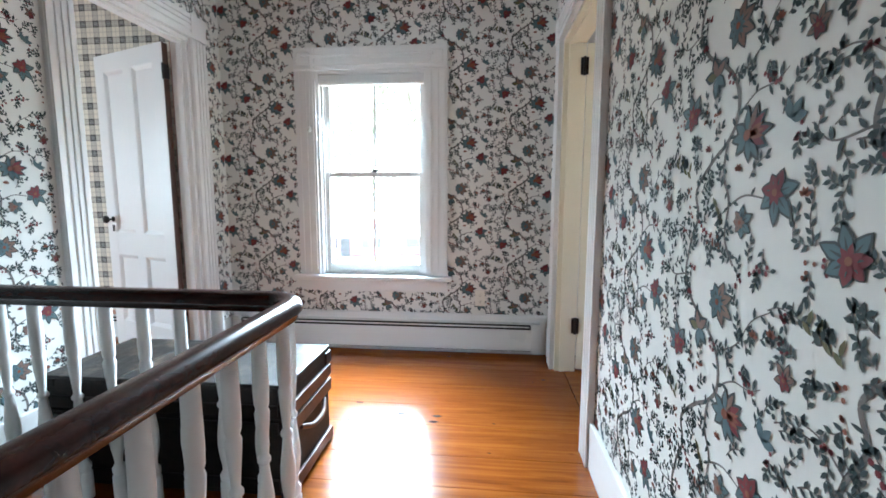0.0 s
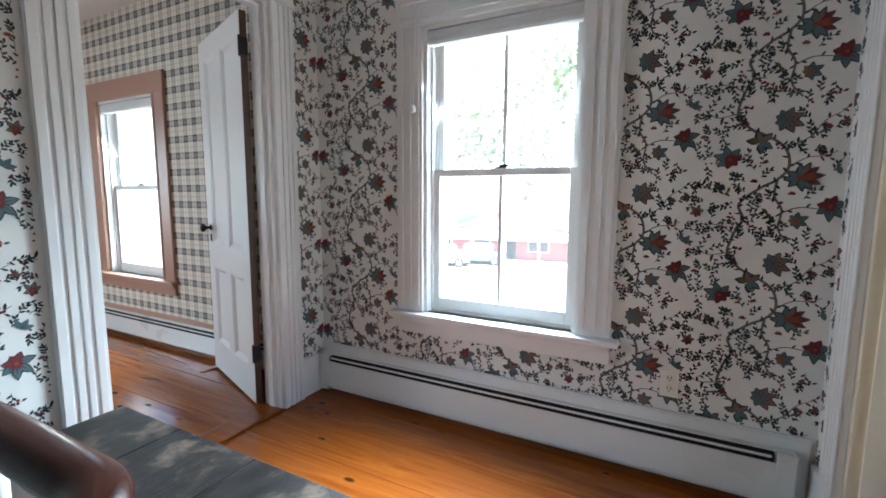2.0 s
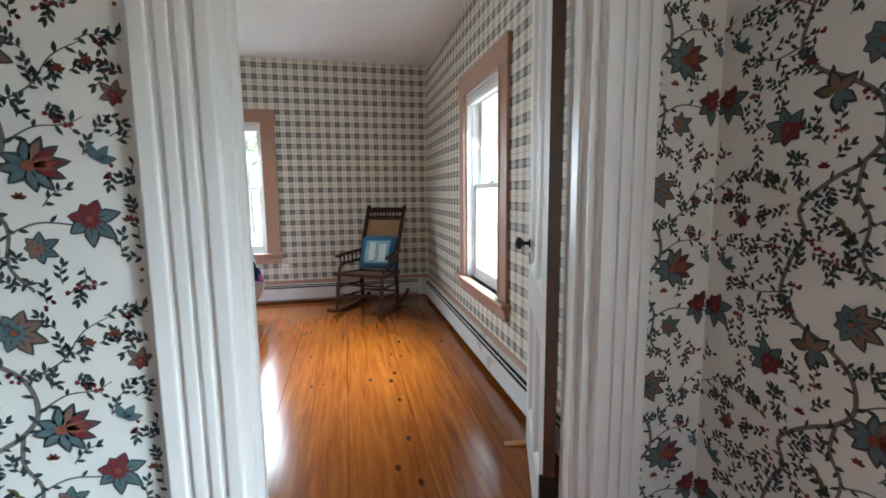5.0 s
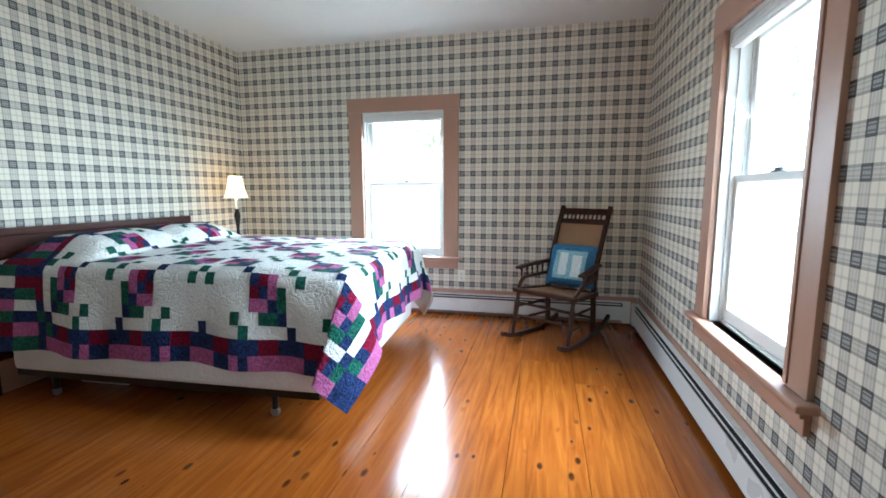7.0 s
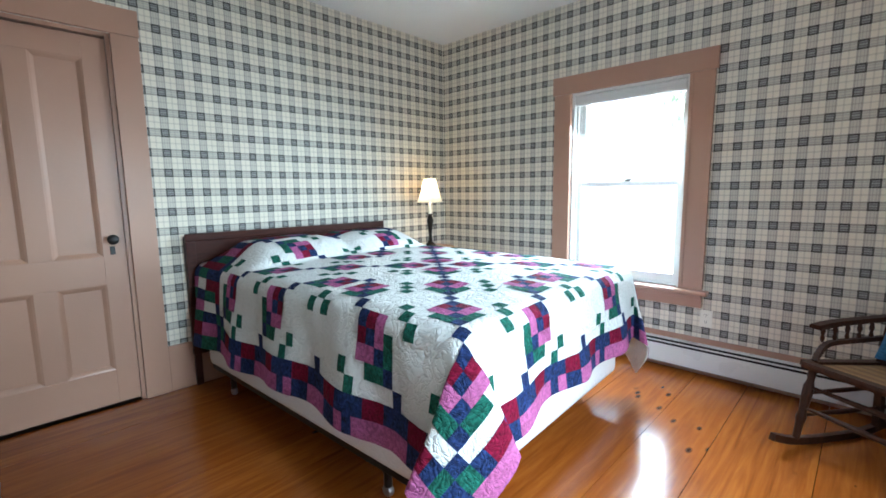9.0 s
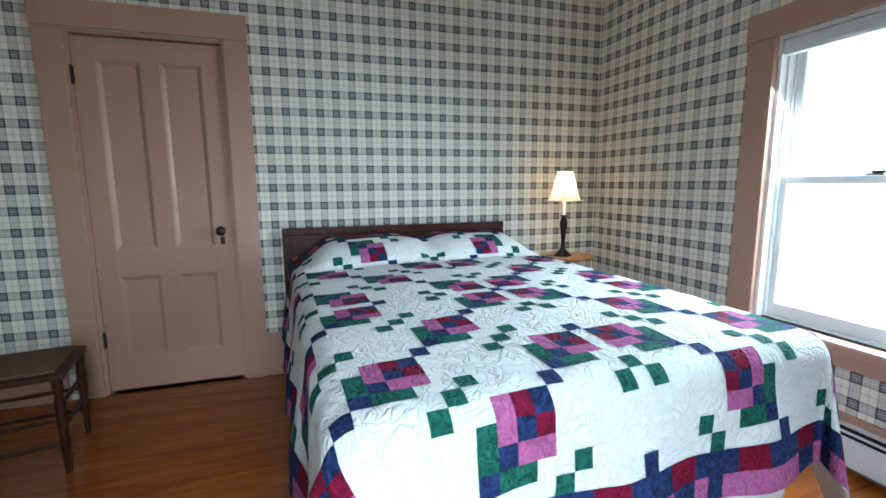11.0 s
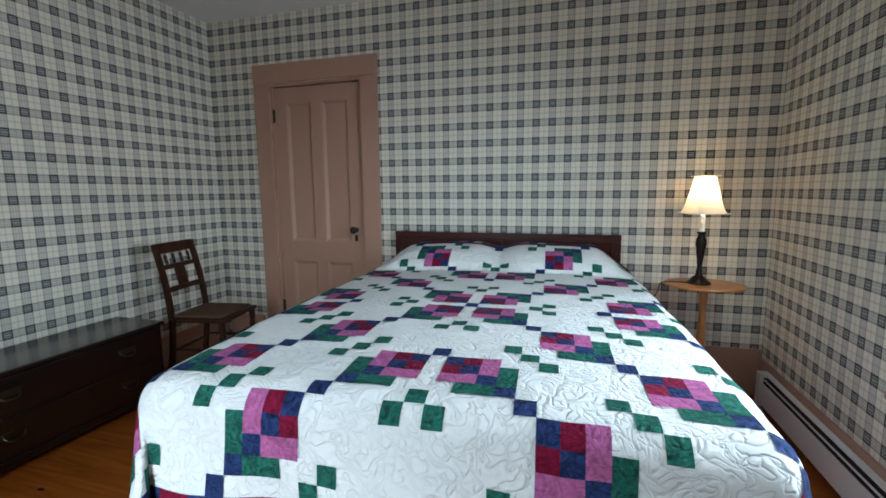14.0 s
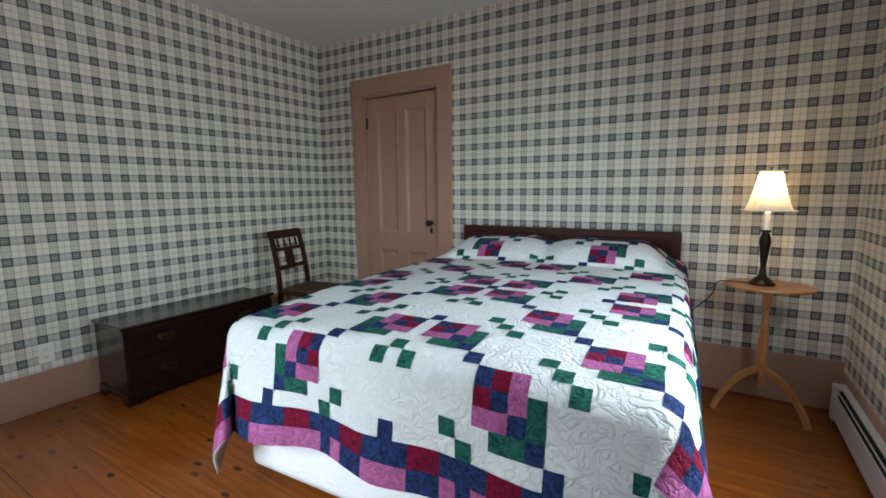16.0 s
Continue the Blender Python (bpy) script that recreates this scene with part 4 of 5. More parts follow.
def quilt():
    """The white sheet, with each pieced block, single square and border length laid on it as a part."""
    sub = 3
    n = (2 * Q_ROWS + 1) * sub
    grid = [[quilt_point(ACROSS * cloth(b / sub - Q_COLS - 0.5, (15.5, 1.27), 1.27), Q_ROW0 + cloth(a / sub - Q_ROWS - 0.5, (21.5, 8.0), 1.06)) for b in range(n + 1)] for a in range(n + 1)]
    me = bpy.data.meshes.new("quilt")
    me.from_pydata([p for row in grid for p in row], [], [(a * (n + 1) + b, a * (n + 1) + b + 1, (a + 1) * (n + 1) + b + 1, (a + 1) * (n + 1) + b) for a in range(n) for b in range(n)])
    me.materials.append(Q_WHITE)
    for p in me.polygons:
        p.use_smooth = True
    ob = new("quilt", me)
    ob.matrix_basis = BEDM
    so = ob.modifiers.new("thickness", "SOLIDIFY")
    so.thickness, so.offset = 0.009, -1
    tagged(ob, "white patchwork quilt with green, navy, red and pink squares", "quilt")
    lifted = {}

    def raised(a, b):
        if (a, b) not in lifted:
            da = grid[min(a + 1, n)][b] - grid[max(a - 1, 0)][b]
            db = grid[a][min(b + 1, n)] - grid[a][max(b - 1, 0)]
            lifted[a, b] = grid[a][b] + db.cross(da).normalized() * 0.0022
        return lifted[a, b]

    groups = {}
    for r in range(-Q_ROWS, Q_ROWS + 1):
        for c in range(-Q_COLS, Q_COLS + 1):
            ink = patch(r, c)
            if ink == "w":
                continue
            if r == -Q_ROWS:
                continue
            ar, ac = abs(r), abs(c)
            if ar > 20 or ac > 20:
                key = ("border", r > 20, r < -20, c > 20 and ar <= 20, c < -20 and ar <= 20)
            elif ar % 5 and ac % 5 and (ar // 5 + ac // 5) % 2 == 0:
                key = ("pieced_block", r > 0, ar // 5, c > 0, ac // 5)
            else:
                key = ("square_patch", r, c, 0, 0)
            groups.setdefault(key, []).append((r, c, ink))
    mats = (Q_GREEN, Q_NAVY, Q_RED, Q_PINK)
    # the head end, tucked behind the pillows, is pieced across in shorter lengths
    ends = []
    for c in range(-Q_COLS, Q_COLS + 1):
        for q in range(sub):
            ink = "nrgpnwgr"[(c * 3 + q * 2) % 8]
            if ink != "w":
                ends.append((q, c, ink))
    groups[("border", "head", 0, 0, 0)] = ends
    for key, cells in groups.items():
        vs, at, fs, idx = [], {}, [], []
        for r, c, ink in cells:
            span = (r, r + 1) if key[1] == "head" else ((r + Q_ROWS) * sub, (r + Q_ROWS + 1) * sub)
            for a in range(*span):
                for b in range((c + Q_COLS) * sub, (c + Q_COLS + 1) * sub):
                    f = []
                    for p in ((a, b), (a, b + 1), (a + 1, b + 1), (a + 1, b)):
                        if p not in at:
                            at[p] = len(vs)
                            vs.append(raised(*p))
                        f.append(at[p])
                    fs.append(f)
                    idx.append("gnrp".index(ink))
        pm = bpy.data.meshes.new(key[0])
        pm.from_pydata(vs, [], fs)
        for m in mats:
            pm.materials.append(m)
        pm.polygons.foreach_set("material_index", idx)
        for p in pm.polygons:
            p.use_smooth = True
        new(key[0], pm).parent = ob
    return ob


quilt()

# ---- lamp table and lamp ----
TX, TY, TZ = -4.655, 0.075, 0.712
table = thing("side_table", pose(TX, TY, 0), "golden maple oval tripod table beside the bed", "table")
bm = lathe(bmesh.new(), [(0.19, 0.0), (0.212, 0.004), (0.218, 0.010), (0.214, 0.017), (0.20, 0.018)], 40)
bmesh.ops.transform(bm, matrix=Matrix.Translation((0, 0, TZ - 0.018)) @ Matrix.Diagonal((0.95, 0.82, 1, 1)), verts=bm.verts)
part("tabletop", bm, MAPLE, table, soft=30)
part("column", lathe(bmesh.new(), [(0.82 * r, z) for r, z in [(0.016, 0.155), (0.026, 0.165), (0.028, 0.28), (0.024, 0.30), (0.020, 0.315), (0.027, 0.34), (0.030, 0.40), (0.026, 0.46), (0.020, 0.54), (0.024, 0.575), (0.021, 0.58), (0.025, 0.59), (0.028, 0.66), (0.036, 0.694)]], 18), MAPLE, table, soft=40)
for ang in (28, 145, 262):
    ca, sa = math.cos(radians(ang)), math.sin(radians(ang))
    keys = [(0.012, 0.235), (0.085, 0.205), (0.16, 0.145), (0.222, 0.055), (0.246, 0.0)]
    bm = sweep(bmesh.new(), curve_pts([(ca * r, sa * r, z + 0.012) for r, z in keys], 6), [(-0.009, -0.016), (0.009, -0.016), (0.011, 0.0), (0.009, 0.014), (-0.009, 0.014), (-0.011, 0.0)])
    for v in bm.verts:
        v.co.z = max(v.co.z, 0.0)
    part("leg", bm, MAPLE, table, soft=40)
LX, LY = -4.625, 0.075
lamp = thing("table_lamp", pose(LX, LY, TZ), "lit table lamp with a dark turned base and square cream shade", "lamp")
part("lamp_base", lathe(bmesh.new(), [(0.062, 0.0), (0.062, 0.008), (0.056, 0.014), (0.048, 0.018), (0.040, 0.030), (0.022, 0.044), (0.016, 0.060), (0.017, 0.075), (0.013, 0.085), (0.013, 0.10), (0.017, 0.14), (0.023, 0.19), (0.028, 0.225), (0.026, 0.25), (0.018, 0.268), (0.016, 0.278), (0.024, 0.284), (0.024, 0.292), (0.016, 0.294)], 24), LAMPMETAL, lamp, soft=35)
part("candle_sleeve", lathe(bmesh.new(), [(0.014, 0.293), (0.014, 0.385)], 16), IVORY, lamp, "ivory candle sleeve", soft=40)


def lamp_shade():
    bm = bmesh.new()
    rings = []
    for k in range(7):
        f = k / 6
        h = 0.088 - 0.047 * (f ** 0.75)
        z = 0.395 + 0.205 * f
        n, cut = 4, h * 0.16
        ring = []
        for sx, sy in ((1, 1), (-1, 1), (-1, -1), (1, -1)):
            a, b = (sx * h, sy * (h - cut)), (sx * (h - cut), sy * h)
            ring += [a, b] if sx * sy > 0 else [b, a]
        rings.append([bm.verts.new((x, y, z)) for x, y in ring])
    for a, b in zip(rings, rings[1:]):
        for k in range(8):
            bm.faces.new((a[k], a[(k + 1) % 8], b[(k + 1) % 8], b[k]))
    ob = part("shade", bm, SHADE, lamp, "square cream fabric shade glowing warm")
    ob.matrix_basis = pose(0, 0, 0, 0, 0, 14)
    ob.modifiers.new("thickness", "SOLIDIFY").thickness = 0.0015
    for zz, hh in ((0.396, 0.101), (0.599, 0.055)):
        c = hh * 0.16
        loop = [(hh, hh - c), (hh - c, hh), (-hh + c, hh), (-hh, hh - c), (-hh, -hh + c), (-hh + c, -hh), (hh - c, -hh), (hh, -hh + c), (hh, hh - c)]
        part("shade_trim", sweep(bmesh.new(), [(x, y, zz) for x, y in loop], circle(0.003, 6)), IVORY, ob)
    bm = bmesh.new()
    for q in (0, 90):
        p = Vector((math.cos(radians(q)), math.sin(radians(q)), 0)) * 0.054
        rod(bm, (p.x, p.y, 0.597), (-p.x, -p.y, 0.597), 0.0018, n=6)
    rod(bm, (0, 0, 0.50), (0, 0, 0.612), 0.003, n=8)
    lathe(bm, [(0.003, 0), (0.007, 0.004), (0.007, 0.012), (0.002, 0.016)], 10, pose(0, 0, 0.605))
    part("finial", bm, BRASS, lamp)


lamp_shade()
BULB = bpy.data.materials.new("bulb_glow")
BULB.use_nodes = True
bnt = BULB.node_tree
bnt.nodes["Principled BSDF"].inputs["Emission Color"].default_value = (1.0, 0.80, 0.55, 1)
bnt.nodes["Principled BSDF"].inputs["Emission Strength"].default_value = 2.0
part("bulb", lathe(bmesh.new(), [(0.010, 0.385), (0.013, 0.41), (0.024, 0.445), (0.026, 0.465), (0.020, 0.485), (0.006, 0.495)], 14), BULB, lamp, soft=60)
bl = bpy.data.lights.new("bulb_light", "POINT")
bl.energy, bl.color, bl.shadow_soft_size = 0.95, (1.0, 0.70, 0.42), 0.03
blo = new("bulb_light", bl)
blo.location = (LX, LY, TZ + 0.53)
bm = sweep(bmesh.new(), curve_pts([(LX + 0.06, LY + 0.01, TZ + 0.004), (LX + 0.12, LY + 0.03, TZ + 0.008), (LX + 0.20, LY + 0.05, TZ + 0.004), (LX + 0.215, LY + 0.04, 0.66), (LX + 0.25, LY + 0.02, 0.60), (-4.30, 0.03, 0.50), (-4.24, 0.02, 0.38)], 8), circle(0.0032, 6))
tagged(part("lamp_cord", bm, BLACK, soft=60), "thin black lamp cord hanging from the table", "cord")

# ---- side chair ----


def side_chair():
    ob = thing("side_chair", pose(-1.62, 0.50, 0, 0, 0, -80), "old dark walnut side chair with a brown seat and spindle back", "chair")
    w, d, sz = 0.36, 0.36, 0.455
    bm = boxes((-w / 2 - 0.02, w / 2 + 0.02, -d / 2 - 0.02, d / 2, sz - 0.03, sz - 0.006), bevel=0.010)
    part("seat", bm, CHAIRWOOD, ob)
    part("seat_pad", boxes((-w / 2 + 0.012, w / 2 - 0.012, -d / 2 + 0.012, d / 2 - 0.012, sz - 0.006, sz + 0.012), bevel=0.008), BROWNPAD, ob, "brown worn seat covering", soft=50)
    for s in (-1, 1):
        bm = bmesh.new()
        leg = [(0.012, 0), (0.014, 0.10), (0.019, 0.15), (0.014, 0.17), (0.020, 0.24), (0.021, 0.32), (0.015, 0.35), (0.019, 0.37), (0.020, sz - 0.03)]
        lathe(bm, leg, 12, pose(s * (w / 2 - 0.005), -d / 2 + 0.01, 0))
        part("front_leg", bm, CHAIRWOOD, ob, soft=40)
        x = s * (w / 2 - 0.01)
        post = [(x, d / 2 + 0.045, 0.0), (x, d / 2 + 0.005, 0.25), (x, d / 2 - 0.005, sz), (x * 0.99, d / 2 + 0.020, 0.68), (x * 0.97, d / 2 + 0.075, 0.92)]
        part("back_post", sweep(bmesh.new(), curve_pts(post, 5), [(-0.016, -0.013), (0.016, -0.013), (0.016, 0.013), (-0.016, 0.013)], up=Vector((0, 1, 0))), CHAIRWOOD, ob)
        bm = bmesh.new()
        for z in (0.13, 0.24):
            rod(bm, (x, -d / 2 + 0.01, z), (x, d / 2 + 0.01, z), 0.007, mid=0.011)
        part("side_stretcher", bm, CHAIRWOOD, ob, soft=50)
    for z, y in ((0.20, -d / 2 + 0.01), (0.30, -d / 2 + 0.01), (0.22, d / 2 + 0.01)):
        part("stretcher", rod(bmesh.new(), (-w / 2 + 0.01, y, z), (w / 2 - 0.01, y, z), 0.007, mid=0.012), CHAIRWOOD, ob, soft=50)

    def lean(z):
        return d / 2 + 0.020 + (z - 0.68) * 0.23

    def rail_at(name, z0, z1, th=0.020, x0=-w / 2 + 0.005, x1=w / 2 - 0.005):
        bm = bmesh.new()
        box(bm, x0, x1, -th / 2, th / 2, 0, z1 - z0, bevel=0.004)
        o = part(name, bm, CHAIRWOOD, ob)
        o.matrix_basis = pose(0, lean((z0 + z1) / 2) - 0.006, z0, -12)
        return o

    rail_at("crest_rail", 0.855, 0.925)
    rail_at("upper_rail", 0.755, 0.785)
    rail_at("lower_rail", 0.61, 0.645)
    rail_at("splat", 0.64, 0.76, 0.014, -0.045, 0.045)
    for k in range(4):
        x = -0.105 + 0.07 * k
        bm = lathe(bmesh.new(), [(0.007, 0), (0.013, 0.015), (0.007, 0.03), (0.012, 0.045), (0.006, 0.07)], 10)
        o = part("spindle", bm, CHAIRWOOD, ob, soft=50)
        o.matrix_basis = pose(x, lean(0.785), 0.785, -12)
    return ob


side_chair()

# ---- low chest ----
chest = thing("low_chest", pose(-1.385, 1.35, 0), "low dark mahogany chest with brass drawer pulls", "chest")
CW, CD, CH = 1.01, 0.36, 0.48
part("chest_body", boxes((-CD / 2, CD / 2, -CW / 2 + 0.01, CW / 2 - 0.01, 0.05, CH - 0.022), bevel=0.003), CHESTWOOD, chest)
part("chest_top", boxes((-CD / 2 - 0.018, CD / 2, -CW / 2 - 0.006, CW / 2 + 0.006, CH - 0.022, CH), bevel=0.007), CHESTWOOD, chest, "polished dark chest top")
part("plinth", boxes((-CD / 2 - 0.008, CD / 2, -CW / 2, CW / 2, 0.035, 0.075), bevel=0.005), CHESTWOOD, chest)
for x in (-CD / 2 + 0.03, CD / 2 - 0.03):
    for y in (-CW / 2 + 0.04, CW / 2 - 0.04):
        part("bracket_foot", boxes((x - 0.03, x + 0.03, y - 0.04, y + 0.04, 0.0, 0.036), bevel=0.006), CHESTWOOD, chest)
for z0, z1 in ((0.09, 0.265), (0.28, 0.45)):
    dr = part("drawer", boxes((-CD / 2 - 0.012, -CD / 2 + 0.002, -CW / 2 + 0.035, CW / 2 - 0.035, z0, z1), bevel=0.004), CHESTWOOD, chest)
    for y in (-0.27, 0.27):
        bm = sweep(bmesh.new(), curve_pts([(-CD / 2 - 0.014, y - 0.04, (z0 + z1) / 2 + 0.012), (-CD / 2 - 0.030, y - 0.03, (z0 + z1) / 2 - 0.008), (-CD / 2 - 0.033, y, (z0 + z1) / 2 - 0.014), (-CD / 2 - 0.030, y + 0.03, (z0 + z1) / 2 - 0.008), (-CD / 2 - 0.014, y + 0.04, (z0 + z1) / 2 + 0.012)], 4), circle(0.004, 6))
        box(bm, -CD / 2 - 0.0145, -CD / 2 - 0.012, y - 0.052, y + 0.052, (z0 + z1) / 2 - 0.004, (z0 + z1) / 2 + 0.026, bevel=0.001)
        part("drawer_pull", bm, BRASS, dr, "aged brass bail pull", soft=50)


# ---- rocking chair ----
ROCKER = pose(-4.54, 3.055, 0, 0, 0, 60) @ Matrix.Diagonal((1, 1, 0.965, 1))


def rocking_chair():
    ob = thing("rocking_chair", ROCKER, "old dark wooden rocking chair with cane seat and cane back", "rocking chair")
    sz, fw, bw = 0.385, 0.52, 0.43
    # seat, front towards -y
    bm = bmesh.new()
    pts = [(-fw / 2, -0.24), (fw / 2, -0.24), (bw / 2, 0.20), (-bw / 2, 0.20)]
    for (x0, y0), (x1, y1) in zip(pts, pts[1:] + pts[:1]):
        z0, z1 = (sz + 0.02 if y < 0 else sz - 0.02 for y in (y0, y1))
        sweep(bm, [(x0, y0, z0), (x1, y1, z1)], [(-0.022, -0.016), (0.022, -0.016), (0.024, 0.0), (0.020, 0.014), (-0.020, 0.014), (-0.024, 0.0)])
    part("seat_frame", bm, CHAIRWOOD, ob)
    bm = bmesh.new()
    a = [bm.verts.new((x * 0.93, y * 0.93, sz + (0.022 if y < 0 else -0.018))) for x, y in pts]
    b = [bm.verts.new((x * 0.93, y * 0.93, sz + (0.014 if y < 0 else -0.026))) for x, y in pts]
    bm.faces.new(a)
    bm.faces.new(b[::-1])
    for k in range(4):
        bm.faces.new((a[k], b[k], b[(k + 1) % 4], a[(k + 1) % 4]))
    part("seat", bm, CANE, ob, "woven cane seat")
    for s in (-1, 1):
        fx, bx = s * (fw / 2 - 0.025), s * (bw / 2 - 0.012)
        rock = [(s * (fw / 2 - 0.02), -0.43, 0.075), (s * (fw / 2 - 0.02), -0.30, 0.035), (s * (fw / 2 - 0.03), -0.10, 0.016), (s * (bw / 2), 0.12, 0.018), (s * (bw / 2), 0.34, 0.055), (s * (bw / 2), 0.48, 0.115)]
        part("rocker", sweep(bmesh.new(), curve_pts(rock, 6), [(-0.013, -0.016), (0.013, -0.016), (0.013, 0.018), (-0.013, 0.018)]), CHAIRWOOD, ob)
        leg = [(0.014, 0), (0.016, 0.08), (0.021, 0.11), (0.015, 0.13), (0.020, 0.20), (0.021, 0.26), (0.014, 0.29), (0.018, 0.36)]
        part("front_leg", lathe(bmesh.new(), leg, 12, between((fx, -0.29, 0.045), (fx, -0.22, sz))), CHAIRWOOD, ob, soft=40)
        post = [(bx, 0.20, 0.03), (bx, 0.19, 0.25), (bx, 0.18, sz), (bx, 0.235, 0.62), (bx * 1.02, 0.33, 0.86), (bx * 1.03, 0.43, 1.075)]
        part("back_post", sweep(bmesh.new(), curve_pts(post, 6), [(-0.015, -0.016), (0.015, -0.016), (0.015, 0.016), (-0.015, 0.016)], up=Vector((0, 1, 0))), CHAIRWOOD, ob)
        arm = [(bx * 1.05, 0.235, 0.60), (s * (bw / 2 + 0.02), 0.10, 0.595), (s * (fw / 2 + 0.005), -0.08, 0.585), (s * (fw / 2 + 0.01), -0.18, 0.575)]
        part("arm", sweep(bmesh.new(), curve_pts(arm, 6), [(-0.026, -0.010), (0.026, -0.010), (0.028, 0.004), (0.020, 0.012), (-0.020, 0.012), (-0.028, 0.004)]), CHAIRWOOD, ob, soft=40)
        part("arm_rail", sweep(bmesh.new(), curve_pts([(bx * 1.04, 0.215, 0.50), (s * (bw / 2 + 0.02), 0.08, 0.495), (s * (fw / 2 - 0.005), -0.10, 0.49), (s * (fw / 2 - 0.01), -0.17, 0.455), (s * (fw / 2 - 0.02), -0.21, 0.42)], 5), [(-0.011, -0.011), (0.011, -0.011), (0.011, 0.011), (-0.011, 0.011)]), CHAIRWOOD, ob)
        for k in range(5):
            f = k / 5 + 0.12
            x = s * (bw / 2 + 0.01 + (fw - bw) / 2 * f)
            y = 0.17 - 0.33 * f
            part("arm_spindle", lathe(bmesh.new(), [(0.005, 0), (0.010, 0.02), (0.006, 0.035), (0.011, 0.055), (0.006, 0.085)], 8, pose(x, y, 0.497)), CHAIRWOOD, ob, soft=50)
        bm = bmesh.new()
        for z in (0.16, 0.27):
            rod(bm, (fx, -0.26, z), (bx, 0.19, z - 0.02), 0.008, mid=0.012)
        part("side_stretcher", bm, CHAIRWOOD, ob, soft=50)
    for z, y, x in ((0.20, -0.26, fw / 2 - 0.03), (0.30, -0.24, fw / 2 - 0.03), (0.16, 0.19, bw / 2 - 0.02)):
        part("stretcher", rod(bmesh.new(), (-x, y, z), (x, y, z), 0.008, mid=0.013), CHAIRWOOD, ob, soft=50)

    def back(z):
        return 0.235 + (z - 0.62) * 0.42 + 0.004

    def slab(name, z0, z1, mat, th=0.02, x=bw / 2 - 0.02, label=""):
        o = part(name, box(bmesh.new(), -x, x, -th / 2, th / 2, 0, (z1 - z0) * 1.08, bevel=0.003), mat, ob, label)
        o.matrix_basis = pose(0, back(z0), z0, -23)
        return o

    slab("crest_rail", 1.005, 1.055, CHAIRWOOD)
    slab("upper_rail", 0.925, 0.965, CHAIRWOOD)
    slab("cane_back", 0.51, 0.925, CANE, 0.006, label="woven cane back panel")
    slab("lower_rail", 0.475, 0.515, CHAIRWOOD)
    for k in range(9):
        o = part("spindle", lathe(bmesh.new(), [(0.005, 0), (0.009, 0.012), (0.005, 0.02), (0.009, 0.03), (0.005, 0.045)], 8), CHAIRWOOD, ob, soft=50)
        o.matrix_basis = pose(-0.15 + 0.0375 * k, back(0.965), 0.964, -23)
    return ob


rocking_chair()


def cushion():
    m = ROCKER @ pose(0.0, 0.150, 0.405, -22, 0, 2)
    ob = thing("cushion", m, "blue patchwork cushion with pale panels leaning in the rocking chair", "cushion")
    n = 14
    w, h, t = 0.215, 0.365, 0.068

    def shape(u, v, s):
        e = max(0.0, 1 - abs(u) ** 3.5) ** 0.5 * max(0.0, 1 - abs(v) ** 3.5) ** 0.5
        wob = 0.012 * noise.noise((u * 2, v * 2, s * 3.0))
        return (u * w * (1 - 0.05 * (1 - v * v) * abs(u)), s * t * e + wob * e, h / 2 + v * h / 2)

    bm = bmesh.new()
    for s in (-1, 1):
        g = [[bm.verts.new(shape(-1 + 2 * a / n, -1 + 2 * b / n, s)) for a in range(n + 1)] for b in range(n + 1)]
        for b in range(n):
            for a in range(n):
                bm.faces.new((g[b][a], g[b][a + 1], g[b + 1][a + 1], g[b + 1][a]))
    bmesh.ops.remove_doubles(bm, verts=bm.verts, dist=0.001)
    part("cover", bm, BLUECLOTH, ob, soft=70)
    for u0, u1, v0, v1, mat, lab in ((-0.62, 0.66, -0.72, 0.62, PALEBLUE, "pale blue panel"), (-0.40, -0.06, -0.56, 0.50, OFFWHITE, "white printed strip"), (0.12, 0.50, -0.62, 0.40, OFFWHITE, "white strip")):
        bm = bmesh.new()
        lift = 0.0035 if mat is PALEBLUE else 0.007
        k = 6
        g = []
        for b in range(k + 1):
            row = []
            for a in range(k + 1):
                x, y, z = shape(u0 + (u1 - u0) * a / k, v0 + (v1 - v0) * b / k, -1)
                row.append(bm.verts.new((x, y - lift, z)))
            g.append(row)
        for b in range(k):
            for a in range(k):
                bm.faces.new((g[b][a], g[b][a + 1], g[b + 1][a + 1], g[b + 1][a]))
        part("patch", bm, mat, ob, lab, soft=70)
    return ob


cushion()


# ---- outlets ----
def outlet(m, label):
    ob = thing("outlet", m, label, "outlet")
    part("cover_plate", boxes((-0.035, 0.035, -0.006, -0.001, -0.057, 0.057), bevel=0.002), IVORY, ob)
    for z in (-0.022, 0.022):
        r = part("receptacle", lathe(bmesh.new(), [(0.015, 0), (0.015, 0.002), (0.013, 0.003)], 14, pose(0, -0.006, z, 90)), IVORY, ob)
        # black slips paint the shade inside the plug holes
        for dx, dz, hw, hh in ((-0.006, 0.004, 0.0012, 0.005), (0.006, 0.004, 0.0012, 0.005), (0.0, -0.007, 0.002, 0.002)):
            part("slot", boxes((dx - hw, dx + hw, -0.0096, -0.0089, z + dz - hh, z + dz + hh)), DARK, r)
    return ob


outlet(M_NORTH @ pose(0.84, 0, 0.40), "ivory wall outlet under the hall window")
outlet(pose(XE, 2.065, 0.325, 0, 0, -90), "ivory wall outlet above the salmon baseboard")
outlet(M_WEST @ pose(2.17, 0, 0.37), "ivory wall outlet beside the window")

